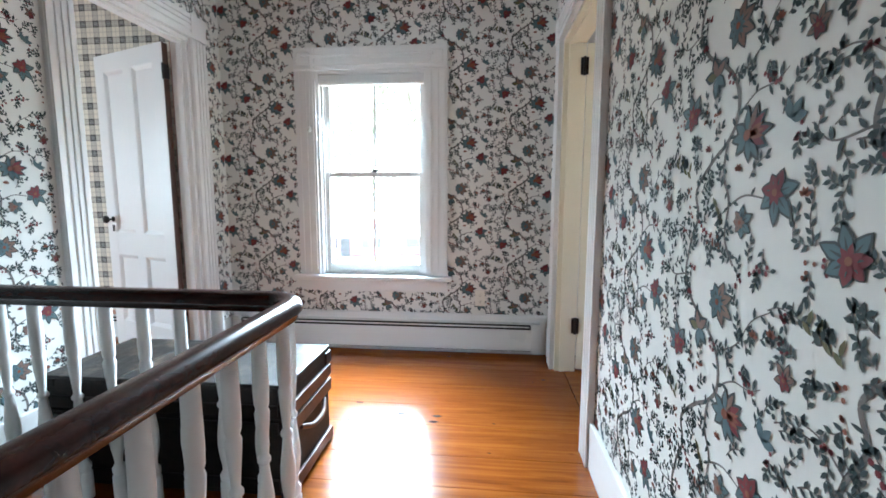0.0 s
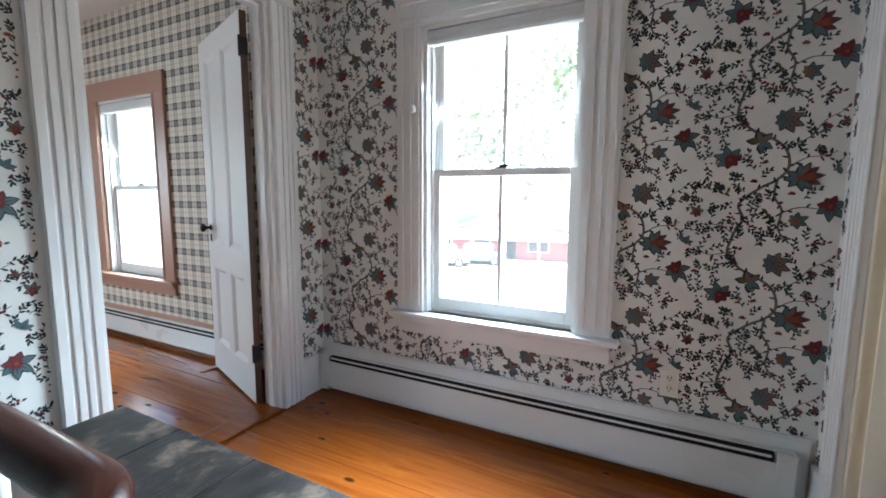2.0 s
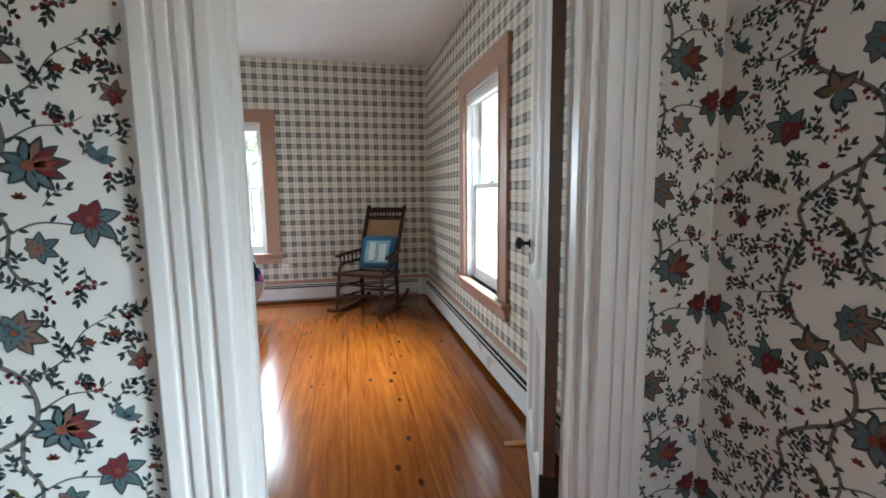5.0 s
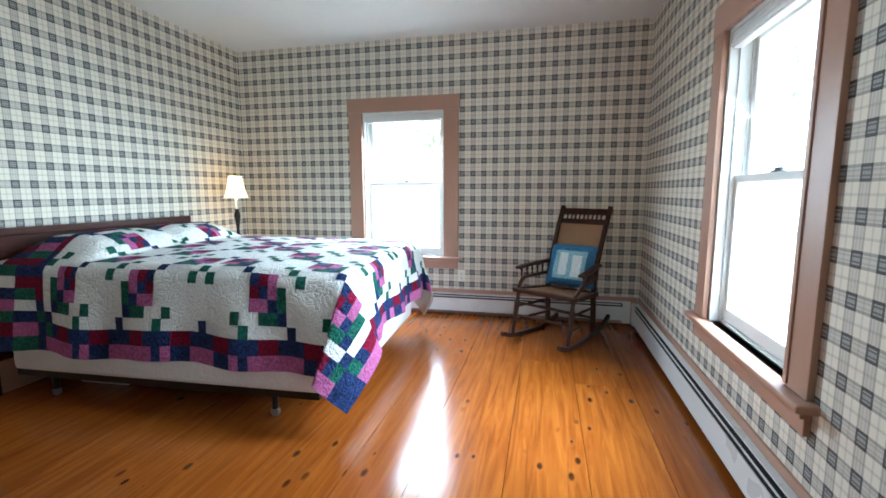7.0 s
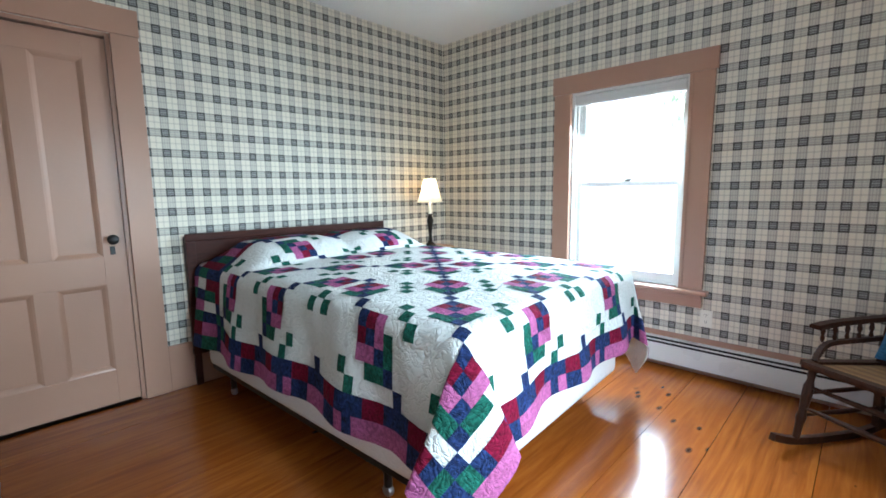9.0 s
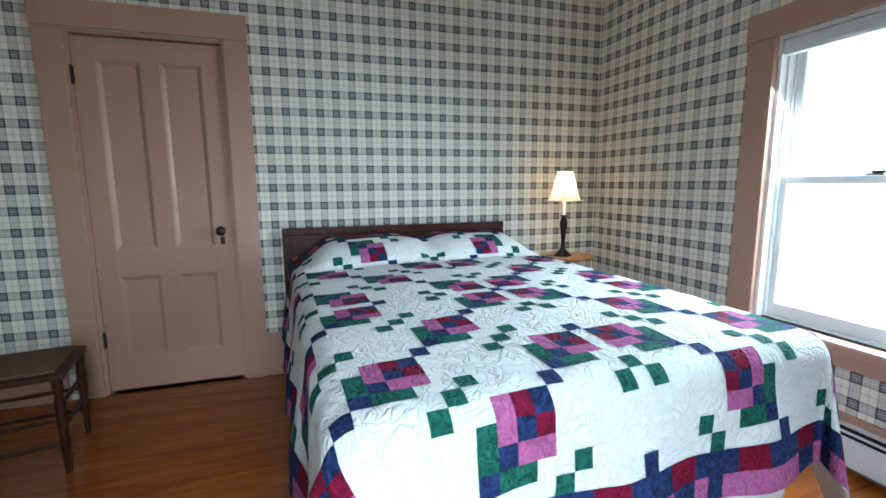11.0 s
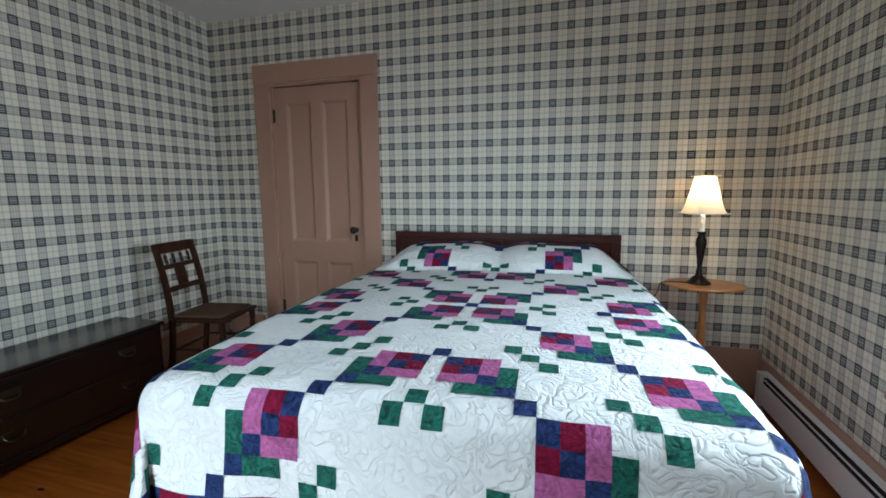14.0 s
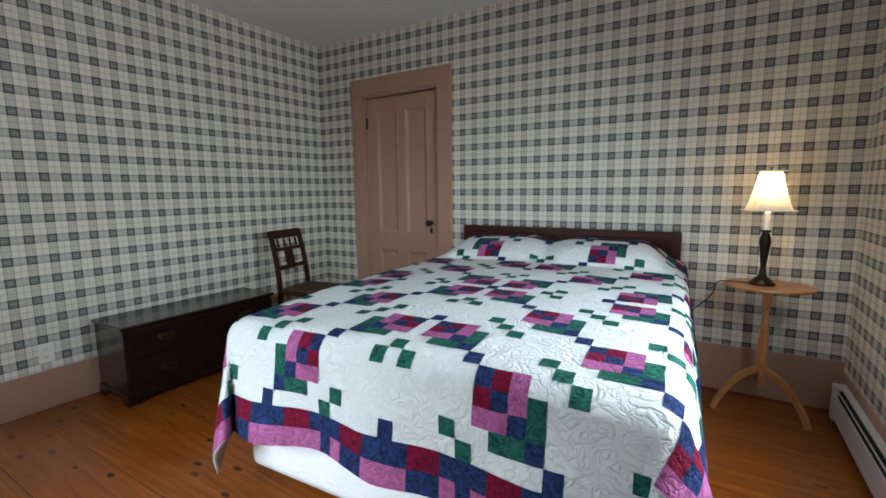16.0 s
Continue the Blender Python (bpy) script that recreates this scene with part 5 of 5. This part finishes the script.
# ---- door wedge ----
bm = bmesh.new()
v = [bm.verts.new(p) for p in ((-0.055, -0.018, 0), (0.055, -0.018, 0), (0.055, 0.018, 0), (-0.055, 0.018, 0), (-0.055, -0.018, 0.004), (0.055, -0.018, 0.0145), (0.055, 0.018, 0.0145), (-0.055, 0.018, 0.004))]
for f in ((0, 3, 2, 1), (4, 5, 6, 7), (0, 1, 5, 4), (1, 2, 6, 5), (2, 3, 7, 6), (3, 0, 4, 7)):
    bm.faces.new([v[k] for k in f])
wedge = tagged(part("door_wedge", bm, MAPLE), "small brown wooden wedge under the open door", "doorstop")
wedge.matrix_basis = pose(-1.885, 3.565, 0.0, 0, 0, 75)

# ---- stored under the bed ----
stored = thing("folded_blanket", BEDM @ pose(0.40, 0.62, 0.0), "folded white, red and green blanket stored under the bed", "blanket")
for y0, y1, h, mat, lab in ((-0.42, -0.06, 0.085, BOXCLOTH, "white fold"), (-0.055, 0.19, 0.075, Q_RED, "red fold"), (0.195, 0.44, 0.07, Q_GREEN, "green fold")):
    part("fold", box(bmesh.new(), -0.14, 0.12, y0, y1, 0.0, h, bevel=0.025), mat, stored, lab, soft=60)

# ---- outside ----
GROUND = paint_mat("pale_gravel", (0.42, 0.40, 0.36), 0.95, 0.2, 0.5)
# barn, leaf and bark colours are paled to imitate haze and overexposure
BARN = paint_mat("barn_red", (0.48, 0.22, 0.21), 0.8, 0.12)
ROOF = paint_mat("grey_shingle", (0.40, 0.39, 0.38), 0.9, 0.15)
LEAF = paint_mat("leaf_green", (0.40, 0.47, 0.33), 0.7, 0.35)
BARK = paint_mat("bark", (0.26, 0.23, 0.20), 0.9, 0.3)
CARBLUE = base_mat("car_blue", 0.25, 0.3, (0.10, 0.18, 0.30))[0]
CARTAN = base_mat("car_tan", 0.3, 0.2, (0.35, 0.30, 0.24))[0]
RUBBER = base_mat("tyre_rubber", 0.8, 0, (0.02, 0.02, 0.02))[0]
CARGLASS = base_mat("car_glass", 0.1, 0.0, (0.12, 0.13, 0.14))[0]
GZ = -3.8
tagged(part("ground", boxes((-300, 300, -300, 300, GZ - 0.5, GZ)), GROUND), "pale gravel yard round the house", "ground", kind="structure")


def store():
    """A red gabled shop with a porch across the road."""
    ob = thing("red_store", pose(-10.9, 36.0, GZ, 0, 0, 10) @ Matrix.Diagonal((0.95, 0.8, 0.66, 1)), "red gabled wooden store with a long porch roof", "building")
    part("wall", boxes((-8, 8, 0, 8, 0, 3.4)), BARN, ob)
    bm = bmesh.new()
    v = [bm.verts.new(p) for p in ((-5, 0.0, 3.4), (5, 0.0, 3.4), (0, 0.0, 6.2), (-5, 8, 3.4), (5, 8, 3.4), (0, 8, 6.2))]
    for f in ((0, 1, 2), (3, 5, 4), (0, 2, 5, 3), (1, 4, 5, 2), (0, 3, 4, 1)):
        bm.faces.new([v[k] for k in f])
    part("gable", bm, BARN, ob)
    for s in (-1, 1):
        bm = bmesh.new()
        v = [bm.verts.new((s * x, y, z + dz)) for dz in (0, 0.16) for x, y, z in ((5.7, -0.5, 3.05), (0, -0.5, 6.25), (0, 8.3, 6.25), (5.7, 8.3, 3.05))]
        for f in ((0, 1, 2, 3), (4, 5, 6, 7), (0, 1, 5, 4), (1, 2, 6, 5), (2, 3, 7, 6), (3, 0, 4, 7)):
            bm.faces.new([v[k] for k in f])
        part("roof", bm, ROOF, ob)
    bm = bmesh.new()
    v = [bm.verts.new(p) for p in ((-8.6, -2.6, 2.5), (8.6, -2.6, 2.5), (8.6, 0.1, 3.4), (-8.6, 0.1, 3.4), (-8.6, -2.6, 2.65), (8.6, -2.6, 2.65), (8.6, 0.1, 3.55), (-8.6, 0.1, 3.55))]
    for f in ((0, 1, 2, 3), (4, 5, 6, 7), (0, 1, 5, 4), (1, 2, 6, 5), (2, 3, 7, 6), (3, 0, 4, 7)):
        bm.faces.new([v[k] for k in f])
    part("porch_roof", bm, ROOF, ob)
    for k in range(7):
        x = -8.1 + 2.7 * k
        part("porch_post", boxes((x - 0.09, x + 0.09, -2.5, -2.32, 0, 2.5)), BARN, ob)
    for x in (-6, -2.5, 2.5, 6):
        w = part("window", boxes((x - 0.8, x + 0.8, -0.06, -0.01, 1.0, 2.3)), CARGLASS, ob)
        part("window_frame", boxes((x - 0.9, x - 0.8, -0.10, -0.01, 0.9, 2.4), (x + 0.8, x + 0.9, -0.10, -0.01, 0.9, 2.4), (x - 0.8, x + 0.8, -0.10, -0.01, 2.3, 2.4), (x - 0.8, x + 0.8, -0.10, -0.01, 0.9, 1.0)), WHITE, w)
    part("door", boxes((-0.6, 0.6, -0.06, -0.01, 0, 2.2)), CARGLASS, ob)
    sg = lathe(bmesh.new(), [(0.9, 0), (0.9, 0.08)], 28, pose(0, -0.01, 4.5, 90) @ Matrix.Diagonal((1.2, 0.55, 1, 1)))
    part("sign", sg, WHITE, ob, "oval white sign in the gable")


store()


def car(m, body, label):
    ob = thing("parked_car", m, label, "car")
    bm = box(bmesh.new(), -2.1, 2.1, -0.85, 0.85, 0.3, 0.95, bevel=0.15)
    part("body", bm, body, ob, soft=50)
    bm = box(bmesh.new(), -1.1, 1.2, -0.75, 0.75, 0.9, 1.5, bevel=0.22)
    part("cabin", bm, CARGLASS, ob, soft=50)
    part("car_roof", box(bmesh.new(), -0.8, 0.95, -0.66, 0.66, 1.46, 1.53, bevel=0.03), body, ob)
    for x in (-1.3, 1.3):
        for y in (-0.82, 0.82):
            w = part("wheel", lathe(bmesh.new(), [(0.2, -0.1), (0.33, -0.1), (0.33, 0.1), (0.2, 0.1)], 20, pose(x, y, 0.33, 90)), RUBBER, ob)
            part("rim", lathe(bmesh.new(), [(0.05, -0.115), (0.2, -0.105), (0.2, 0.105), (0.05, 0.115)], 16, pose(x, y, 0.33, 90)), STEEL, w)


car(pose(-14.0, 30.0, GZ, 0, 0, 25), CARTAN, "tan car parked on the gravel before the store")
car(pose(-12.0, 32.2, GZ, 0, 0, 15), CARBLUE, "blue car parked by the store porch")


def tree(x, y, h, seed):
    rnd = random.Random(seed)
    ob = thing("tree", pose(x, y, GZ), "leafy green tree across the yard", "tree", "trees across the yard")
    bm = bmesh.new()
    rod(bm, (0, 0, 0), (0, 0, h * 0.55), h * 0.028, h * 0.014)
    tips = []
    for k in range(9):
        a, z = rnd.uniform(0, 6.28), h * rnd.uniform(0.25, 0.6)
        r = h * rnd.uniform(0.14, 0.3)
        tip = (math.cos(a) * r, math.sin(a) * r, z + h * rnd.uniform(0.1, 0.3))
        rod(bm, (0, 0, z), tip, h * 0.011, h * 0.004, n=6)
        tips.append(tip)
    part("trunk", bm, BARK, ob)
    vs, fs = [], []
    tips.append((0, 0, h * 0.85))
    for k in range(1700):
        t = rnd.choice(tips)
        c = Vector(t) + Vector((rnd.gauss(0, 1), rnd.gauss(0, 1), rnd.gauss(0, 0.8))) * h * 0.085
        s = h * rnd.uniform(0.012, 0.03)
        ax = Vector((rnd.gauss(0, 1), rnd.gauss(0, 1), rnd.gauss(0, 1))).normalized()
        b = ax.orthogonal().normalized() * s
        d = ax.cross(b).normalized() * s * 0.6
        n0 = len(vs)
        vs += [c - b, c - d, c + b, c + d]
        fs.append((n0, n0 + 1, n0 + 2, n0 + 3))
    me = bpy.data.meshes.new("crown")
    me.from_pydata(vs, [], fs)
    me.materials.append(LEAF)
    cr = new("crown", me)
    cr.parent = ob


for k, (x, y, h) in enumerate(((-34, 52, 14), (-26, 56, 16), (-17, 60, 15), (-8, 58, 17), (2, 62, 15), (10, 55, 14), (-44, 46, 15), (-10, 44, 11), (-52, 20, 14), (-46, 6, 13), (-55, -8, 15))):
    tree(x, y, h * 1.45, k)
bm = bmesh.new()
# hill green is lightened too, with the haze put into its colour
hill = paint_mat("wooded_hill", (0.40, 0.45, 0.36), 0.95, 0.35)
rows = []
for j in range(7):
    rows.append([bm.verts.new((-300 + 30 * i, 70 + 18 * j + 6 * noise.noise((i * 0.7, j, 2)), GZ + 11 * j ** 1.1 * (0.7 + 0.5 * noise.noise((i * 0.35, j * 0.4, 5))))) for i in range(21)])
for a, b in zip(rows, rows[1:]):
    for i in range(20):
        bm.faces.new((a[i], a[i + 1], b[i + 1], b[i]))
tagged(part("backdrop_hill", bm, hill, soft=80), "wooded green hillside beyond the yard", "hill", kind="structure")

# ---- printed flowers of the hall wallpaper ----
P_STEM = paint_mat("print_stem", (0.17, 0.15, 0.14), 0.75, 0.15)
P_LEAF = paint_mat("print_leaf", (0.035, 0.058, 0.060), 0.75, 0.3)
P_BLUE = paint_mat("print_blue_grey", (0.10, 0.165, 0.185), 0.75, 0.3)
P_RED = paint_mat("print_red", (0.19, 0.022, 0.030), 0.75, 0.25)
P_BROWN = paint_mat("print_brown", (0.22, 0.13, 0.10), 0.75, 0.25)
P_RUST = paint_mat("print_rust", (0.24, 0.075, 0.04), 0.75, 0.2)
P_OLIVE = paint_mat("print_olive", (0.13, 0.12, 0.05), 0.75, 0.25)
P_DUSK = paint_mat("print_dusk", (0.06, 0.075, 0.075), 0.75, 0.3)
PRINT = [P_STEM, P_LEAF, P_BLUE, P_RED, P_BROWN, P_RUST, P_OLIVE, P_DUSK]
TW, THH = 0.46, 0.515


def motif():
    """One repeat of the print, in metres, as flat pieces of (layer, ink, outline)."""
    rnd = random.Random(5)
    out = []

    def leaf(x, y, ln, wd, ang, ink, layer=1):
        c, s = math.cos(ang), math.sin(ang)
        pts = [(0, 0), (0.25, 0.42), (0.55, 0.5), (0.85, 0.22), (1, 0), (0.85, -0.22), (0.55, -0.5), (0.25, -0.42)]
        out.append((layer, ink, [(x + c * ln * p - s * wd * q, y + s * ln * p + c * wd * q) for p, q in pts]))

    def petal(x, y, ln, wd, ang, ink, layer=1):
        c, s = math.cos(ang), math.sin(ang)
        pts = [(0, 0.08), (0.35, 0.30), (0.65, 0.48), (0.88, 0.42), (0.99, 0.16), (0.95, -0.05), (0.99, -0.2), (0.86, -0.44), (0.62, -0.47), (0.35, -0.28), (0, -0.08)]
        out.append((layer, ink, [(x + c * ln * p - s * wd * q, y + s * ln * p + c * wd * q) for p, q in pts]))

    def blob(x, y, r, ink, layer=3, n=8):
        out.append((layer, ink, [(x + r * math.cos(6.2832 * k / n), y + r * math.sin(6.2832 * k / n)) for k in range(n)]))

    def vine(keys, w0, w1, leaves=0, ink=0):
        ps = [Vector((p.x, p.y)) for p in curve_pts([(a, b, 0) for a, b in keys], 6)]
        for k, (p, q) in enumerate(zip(ps, ps[1:])):
            f = k / (len(ps) - 1)
            w = w0 + (w1 - w0) * f
            d = (q - p).normalized()
            o = Vector((-d.y, d.x)) * w / 2
            q2 = q + d * 0.0006
            out.append((0, ink, [tuple(p - o), tuple(q2 - o), tuple(q2 + o), tuple(p + o)]))
        for k in range(leaves):
            i = int((k + 0.5) / leaves * (len(ps) - 2))
            d = ps[i + 1] - ps[i]
            ang = math.atan2(d.y, d.x) + (0.9 if k % 2 else -0.9) + rnd.uniform(-0.2, 0.2)
            leaf(ps[i].x, ps[i].y, rnd.uniform(0.014, 0.024), rnd.uniform(0.006, 0.010), ang, 1)

    def flower(x, y, r, n, outer, inner, heart, turn=0.0, squash=1.0):
        lean = rnd.uniform(0, 6.28)
        for k in range(n):
            a = turn + 6.2832 * k / n + rnd.uniform(-0.1, 0.1)
            ln = r * (0.86 + 0.22 * math.cos(a - lean)) * rnd.uniform(0.92, 1.06)
            leaf(x, y, ln, r * 0.52, a, 7, 1)
            leaf(x + 0.06 * r * math.cos(a), y + 0.06 * r * math.sin(a), ln * 0.84, r * 0.36, a, inner if math.cos(a - lean) < -0.35 else outer, 2)
            leaf(x, y, ln * 0.62, r * 0.08, a, 7, 3)
        for k in range(n):
            a = turn + 6.2832 * (k + 0.5) / n
            leaf(x, y, r * rnd.uniform(0.32, 0.46), r * 0.20, a, inner, 4)
        blob(x, y, r * 0.12, heart, 5)

    def lotus(x, y, r, ang):
        for k, (da, ink, f) in enumerate(((-1.5, 2, 0.8), (1.5, 2, 0.8), (-1.0, 2, 0.95), (1.0, 4, 0.95), (-0.5, 3, 1.0), (0.5, 3, 1.0), (0.0, 3, 1.12), (3.14, 2, 0.8), (2.5, 2, 0.75), (-2.5, 2, 0.75))):
            leaf(x, y, r * f * 0.8, r * 0.34, ang + da, 7, 1)
            leaf(x + 0.06 * r * math.cos(ang + da), y + 0.06 * r * math.sin(ang + da), r * f * 0.62, r * 0.20, ang + da, ink, 2)
        for da in (-0.25, 0.0, 0.25):
            leaf(x, y, r * 0.6, r * 0.14, ang + da, 5, 3)
        blob(x, y, r * 0.13, 5, 4)

    def sprig(x, y, ln, ang, n, berry=None):
        ex, ey = x + ln * math.cos(ang), y + ln * math.sin(ang)
        mx, my = (x + ex) / 2 - 0.12 * ln * math.sin(ang), (y + ey) / 2 + 0.12 * ln * math.cos(ang)
        vine([(x, y), (mx, my), (ex, ey)], 0.0030, 0.0018, 0, 0)
        for k in range(n):
            f = (k + 0.6) / n
            px, py = x + (ex - x) * f - 0.2 * ln * math.sin(ang) * f * (1 - f) * 2, y + (ey - y) * f + 0.2 * ln * math.cos(ang) * f * (1 - f) * 2
            if berry is None:
                leaf(px, py, 0.017, 0.0075, ang + (0.8 if k % 2 else -0.8), 1)
            else:
                blob(px + rnd.uniform(-0.008, 0.008), py + rnd.uniform(-0.008, 0.008), 0.0048, berry, 1)
        leaf(ex, ey, 0.017, 0.008, ang, 1)

    # y runs up; the main vine winds up through the repeat and meets itself
    vine([(0.05, 0.0), (0.075, 0.055), (0.06, 0.11), (0.115, 0.165), (0.17, 0.20), (0.20, 0.245), (0.185, 0.31), (0.13, 0.355), (0.075, 0.385), (0.035, 0.44), (0.05, 0.515)], 0.0095, 0.0095, 24)
    vine([(0.17, 0.20), (0.165, 0.14), (0.19, 0.09), (0.185, 0.02), (0.22, -0.03)], 0.009, 0.006, 14)
    vine([(0.20, 0.245), (0.25, 0.275), (0.30, 0.28), (0.33, 0.295)], 0.004, 0.002, 4)
    vine([(0.19, 0.08), (0.24, 0.10), (0.30, 0.095)], 0.0045, 0.003, 2)
    vine([(0.185, 0.31), (0.25, 0.345), (0.29, 0.40), (0.34, 0.43)], 0.0045, 0.002, 7)
    vine([(0.05, 0.0), (0.0, 0.03), (-0.05, 0.03)], 0.004, 0.002, 3)
    vine([(0.035, 0.44), (-0.03, 0.43), (-0.07, 0.46)], 0.004, 0.002, 4)
    flower(0.325, 0.105, 0.054, 7, 2, 3, 5, 0.2)
    flower(0.235, 0.052, 0.038, 7, 2, 4, 5, 0.5)
    lotus(0.235, 0.205, 0.080, 0.12)
    flower(0.18, 0.408, 0.054, 8, 4, 2, 5, 0.4)
    flower(0.02, 0.275, 0.054, 7, 2, 3, 5, 0.1)
    flower(0.385, 0.335, 0.030, 6, 4, 3, 5, 0.3)
    for a, ink in ((0.7, 4), (1.9, 4), (-0.6, 2), (-1.5, 2), (3.0, 6)):
        leaf(0.11, 0.335, 0.046, 0.026, a, 1, 1)
        leaf(0.112, 0.335, 0.038, 0.017, a, ink, 2)
    for a in (0.9, 1.9, 0.1):
        leaf(0.345, 0.215, 0.036, 0.018, a, 2, 2)
    for k in range(9):
        leaf(0.40 + 0.010 * k, 0.44 - 0.004 * k, 0.026, 0.010, 1.3 - 0.25 * (k % 2) * 8, 6 if k % 3 else 1, 1 + k % 2)
    for k in range(6):
        leaf(0.145 + 0.006 * k, 0.085 - 0.008 * k, 0.028, 0.012, 2.4 if k % 2 else 3.6, 6 if k % 2 else 1, 1)
    sprig(0.075, 0.155, 0.075, 2.2, 7)
    sprig(0.25, 0.13, 0.055, 0.7, 5)
    sprig(0.13, 0.02, 0.06, 2.6, 6, 3)
    sprig(0.27, 0.30, 0.05, -0.6, 7, 3)
    sprig(0.10, 0.235, 0.07, 1.9, 7)
    sprig(0.33, 0.43, 0.05, 0.2, 5)
    sprig(0.40, 0.17, 0.075, 1.2, 7)
    sprig(0.42, 0.03, 0.065, 1.8, 6)
    sprig(0.27, 0.475, 0.06, 0.3, 6, 3)
    sprig(0.12, 0.47, 0.06, 0.9, 6)
    sprig(0.37, 0.26, 0.05, 0.2, 5, 1)
    for x, y in ((0.30, 0.375), (0.345, 0.39), (0.215, 0.145), (0.10, 0.19), (0.39, 0.10), (0.06, 0.40)):
        for k in range(4):
            leaf(x, y, 0.014, 0.008, 0.4 + k * 0.75, 5 if x > 0.2 else 3, 2)
    # small leaves and buds that fill the ground between
    taken = [(0.325, 0.105, 0.065), (0.235, 0.052, 0.045), (0.235, 0.205, 0.085), (0.18, 0.408, 0.065), (0.02, 0.275, 0.06), (0.385, 0.335, 0.04), (0.11, 0.335, 0.05)]
    for k in range(160):
        x, y = rnd.uniform(0, TW), rnd.uniform(0, THH)
        if any(math.hypot(x - a, y - b) < r for a, b, r in taken):
            continue
        taken.append((x, y, 0.024))
        ang = rnd.uniform(0, 6.28)
        if k % 4 == 0:
            for q in range(5):
                blob(x + rnd.uniform(-0.012, 0.012), y + rnd.uniform(-0.012, 0.012), 0.0042, 3 if k % 8 else 5, 1, 6)
        sprig(x, y, rnd.uniform(0.025, 0.045), ang, rnd.choice((4, 5, 6)))
    return out


MOTIF = motif()


def wall_print(name, m, u0, u1, z0, z1, holes, parent_wall, shift):
    vs, fs, idx = [], [], []
    for i in range(int((u0 - shift) // TW) - 1, int((u1 - shift) // TW) + 2):
        for j in range(-1, int(z1 / THH) + 2):
            ox, oz = shift + i * TW, j * THH + (THH / 2 if i % 2 else 0.0)
            for layer, ink, pts in MOTIF:
                cx, cz = sum(p[0] for p in pts) / len(pts) + ox, sum(p[1] for p in pts) / len(pts) + oz
                if not (u0 + 0.006 < cx < u1 - 0.006 and z0 < cz < z1):
                    continue
                if any(a < cx < b and c < cz < d for a, b, c, d in holes):
                    continue
                n0 = len(vs)
                vs += [(min(max(p + ox, u0), u1), -0.0008 - 0.0005 * layer, min(max(q + oz, z0), z1)) for p, q in pts]
                fs.append(tuple(range(n0, n0 + len(pts))))
                idx.append(ink)
    me = bpy.data.meshes.new(name)
    me.from_pydata(vs, [], fs)
    for mt in PRINT:
        me.materials.append(mt)
    me.polygons.foreach_set("material_index", idx)
    ob = new(name, me)
    ob.parent = parent_wall
    return tagged(ob, "printed flowers, vines and leaves on white paper", kind="stuff")


wall_print("flower_print", None, HX0, HX1, 0.285, ZC, [(-0.485, 0.61, 0.43, 2.155)], wall_n_hall, 0.05)
wall_print("flower_print", None, HYS, YN, 0.225, ZC, [(2.425, 3.560, 0, 2.28)], wall_p, 2.02)
wall_print("flower_print", None, -YN, -HYS, 0.20, ZC, [(-3.60, -2.405, 0, 2.205)], wall_e, 0.13)

# ---- floor boards, last ----
floor = thing("floor", pose(0, 0, 0), "wide varnished amber pine floorboards", "floor", kind="structure")


def plank(x0, x1, y0, y1):
    bm = box(bmesh.new(), 0.0012, x1 - x0 - 0.0012, 0.0012, y1 - y0 - 0.0012, -0.03, random.uniform(-0.0012, 0.0))
    ob = part("floorboard", bm, PINE, floor)
    ob.location = (x0, y0, 0)


rnd = random.Random(11)
y = YS
while y < YN:
    w = min(rnd.uniform(0.27, 0.38), YN - y + 0.001)
    if YN - y - w < 0.1:
        w = YN - y
    xs = [XW, HX0 - 0.0725 - 0.0]
    if rnd.random() < 0.45 and y > 0:
        xs = [XW, rnd.uniform(-4.0, -2.2), HX0 - 0.0725]
    for a, b in zip(xs, xs[1:]):
        plank(a, b, y, y + w)
    y += w
y = HYS
for lo, hi, x0 in ((HYS, 1.98, 0.22), (1.98, YN, HX0 - 0.0725)):
    y = lo
    while y < hi - 0.01:
        w = rnd.uniform(0.17, 0.27)
        if hi - y - w < 0.1:
            w = hi - y
        plank(x0, HX1 + 0.06, y, y + w)
        y += w
tagged(part("subfloor", boxes((XW - 0.2, 0.22, 1.995, YN + 0.2, -0.2, -0.033), (XW - 0.2, XE, YS - 0.15, 1.99, -0.2, -0.033), (-2.75, XE, YS - 1.0, YS - 0.15, -0.2, -0.033), (0.22, 3.5, HYS, YN + 0.2, -0.2, -0.033)), CHESTWOOD), "dark subfloor under the boards", "floor", kind="structure")
tagged(part("floor_side_room", boxes((HX1 + 0.062, 3.45, HYS, YN, -0.03, -0.001)), PINE), "varnished pine floor of the side room", "floor", kind="structure")
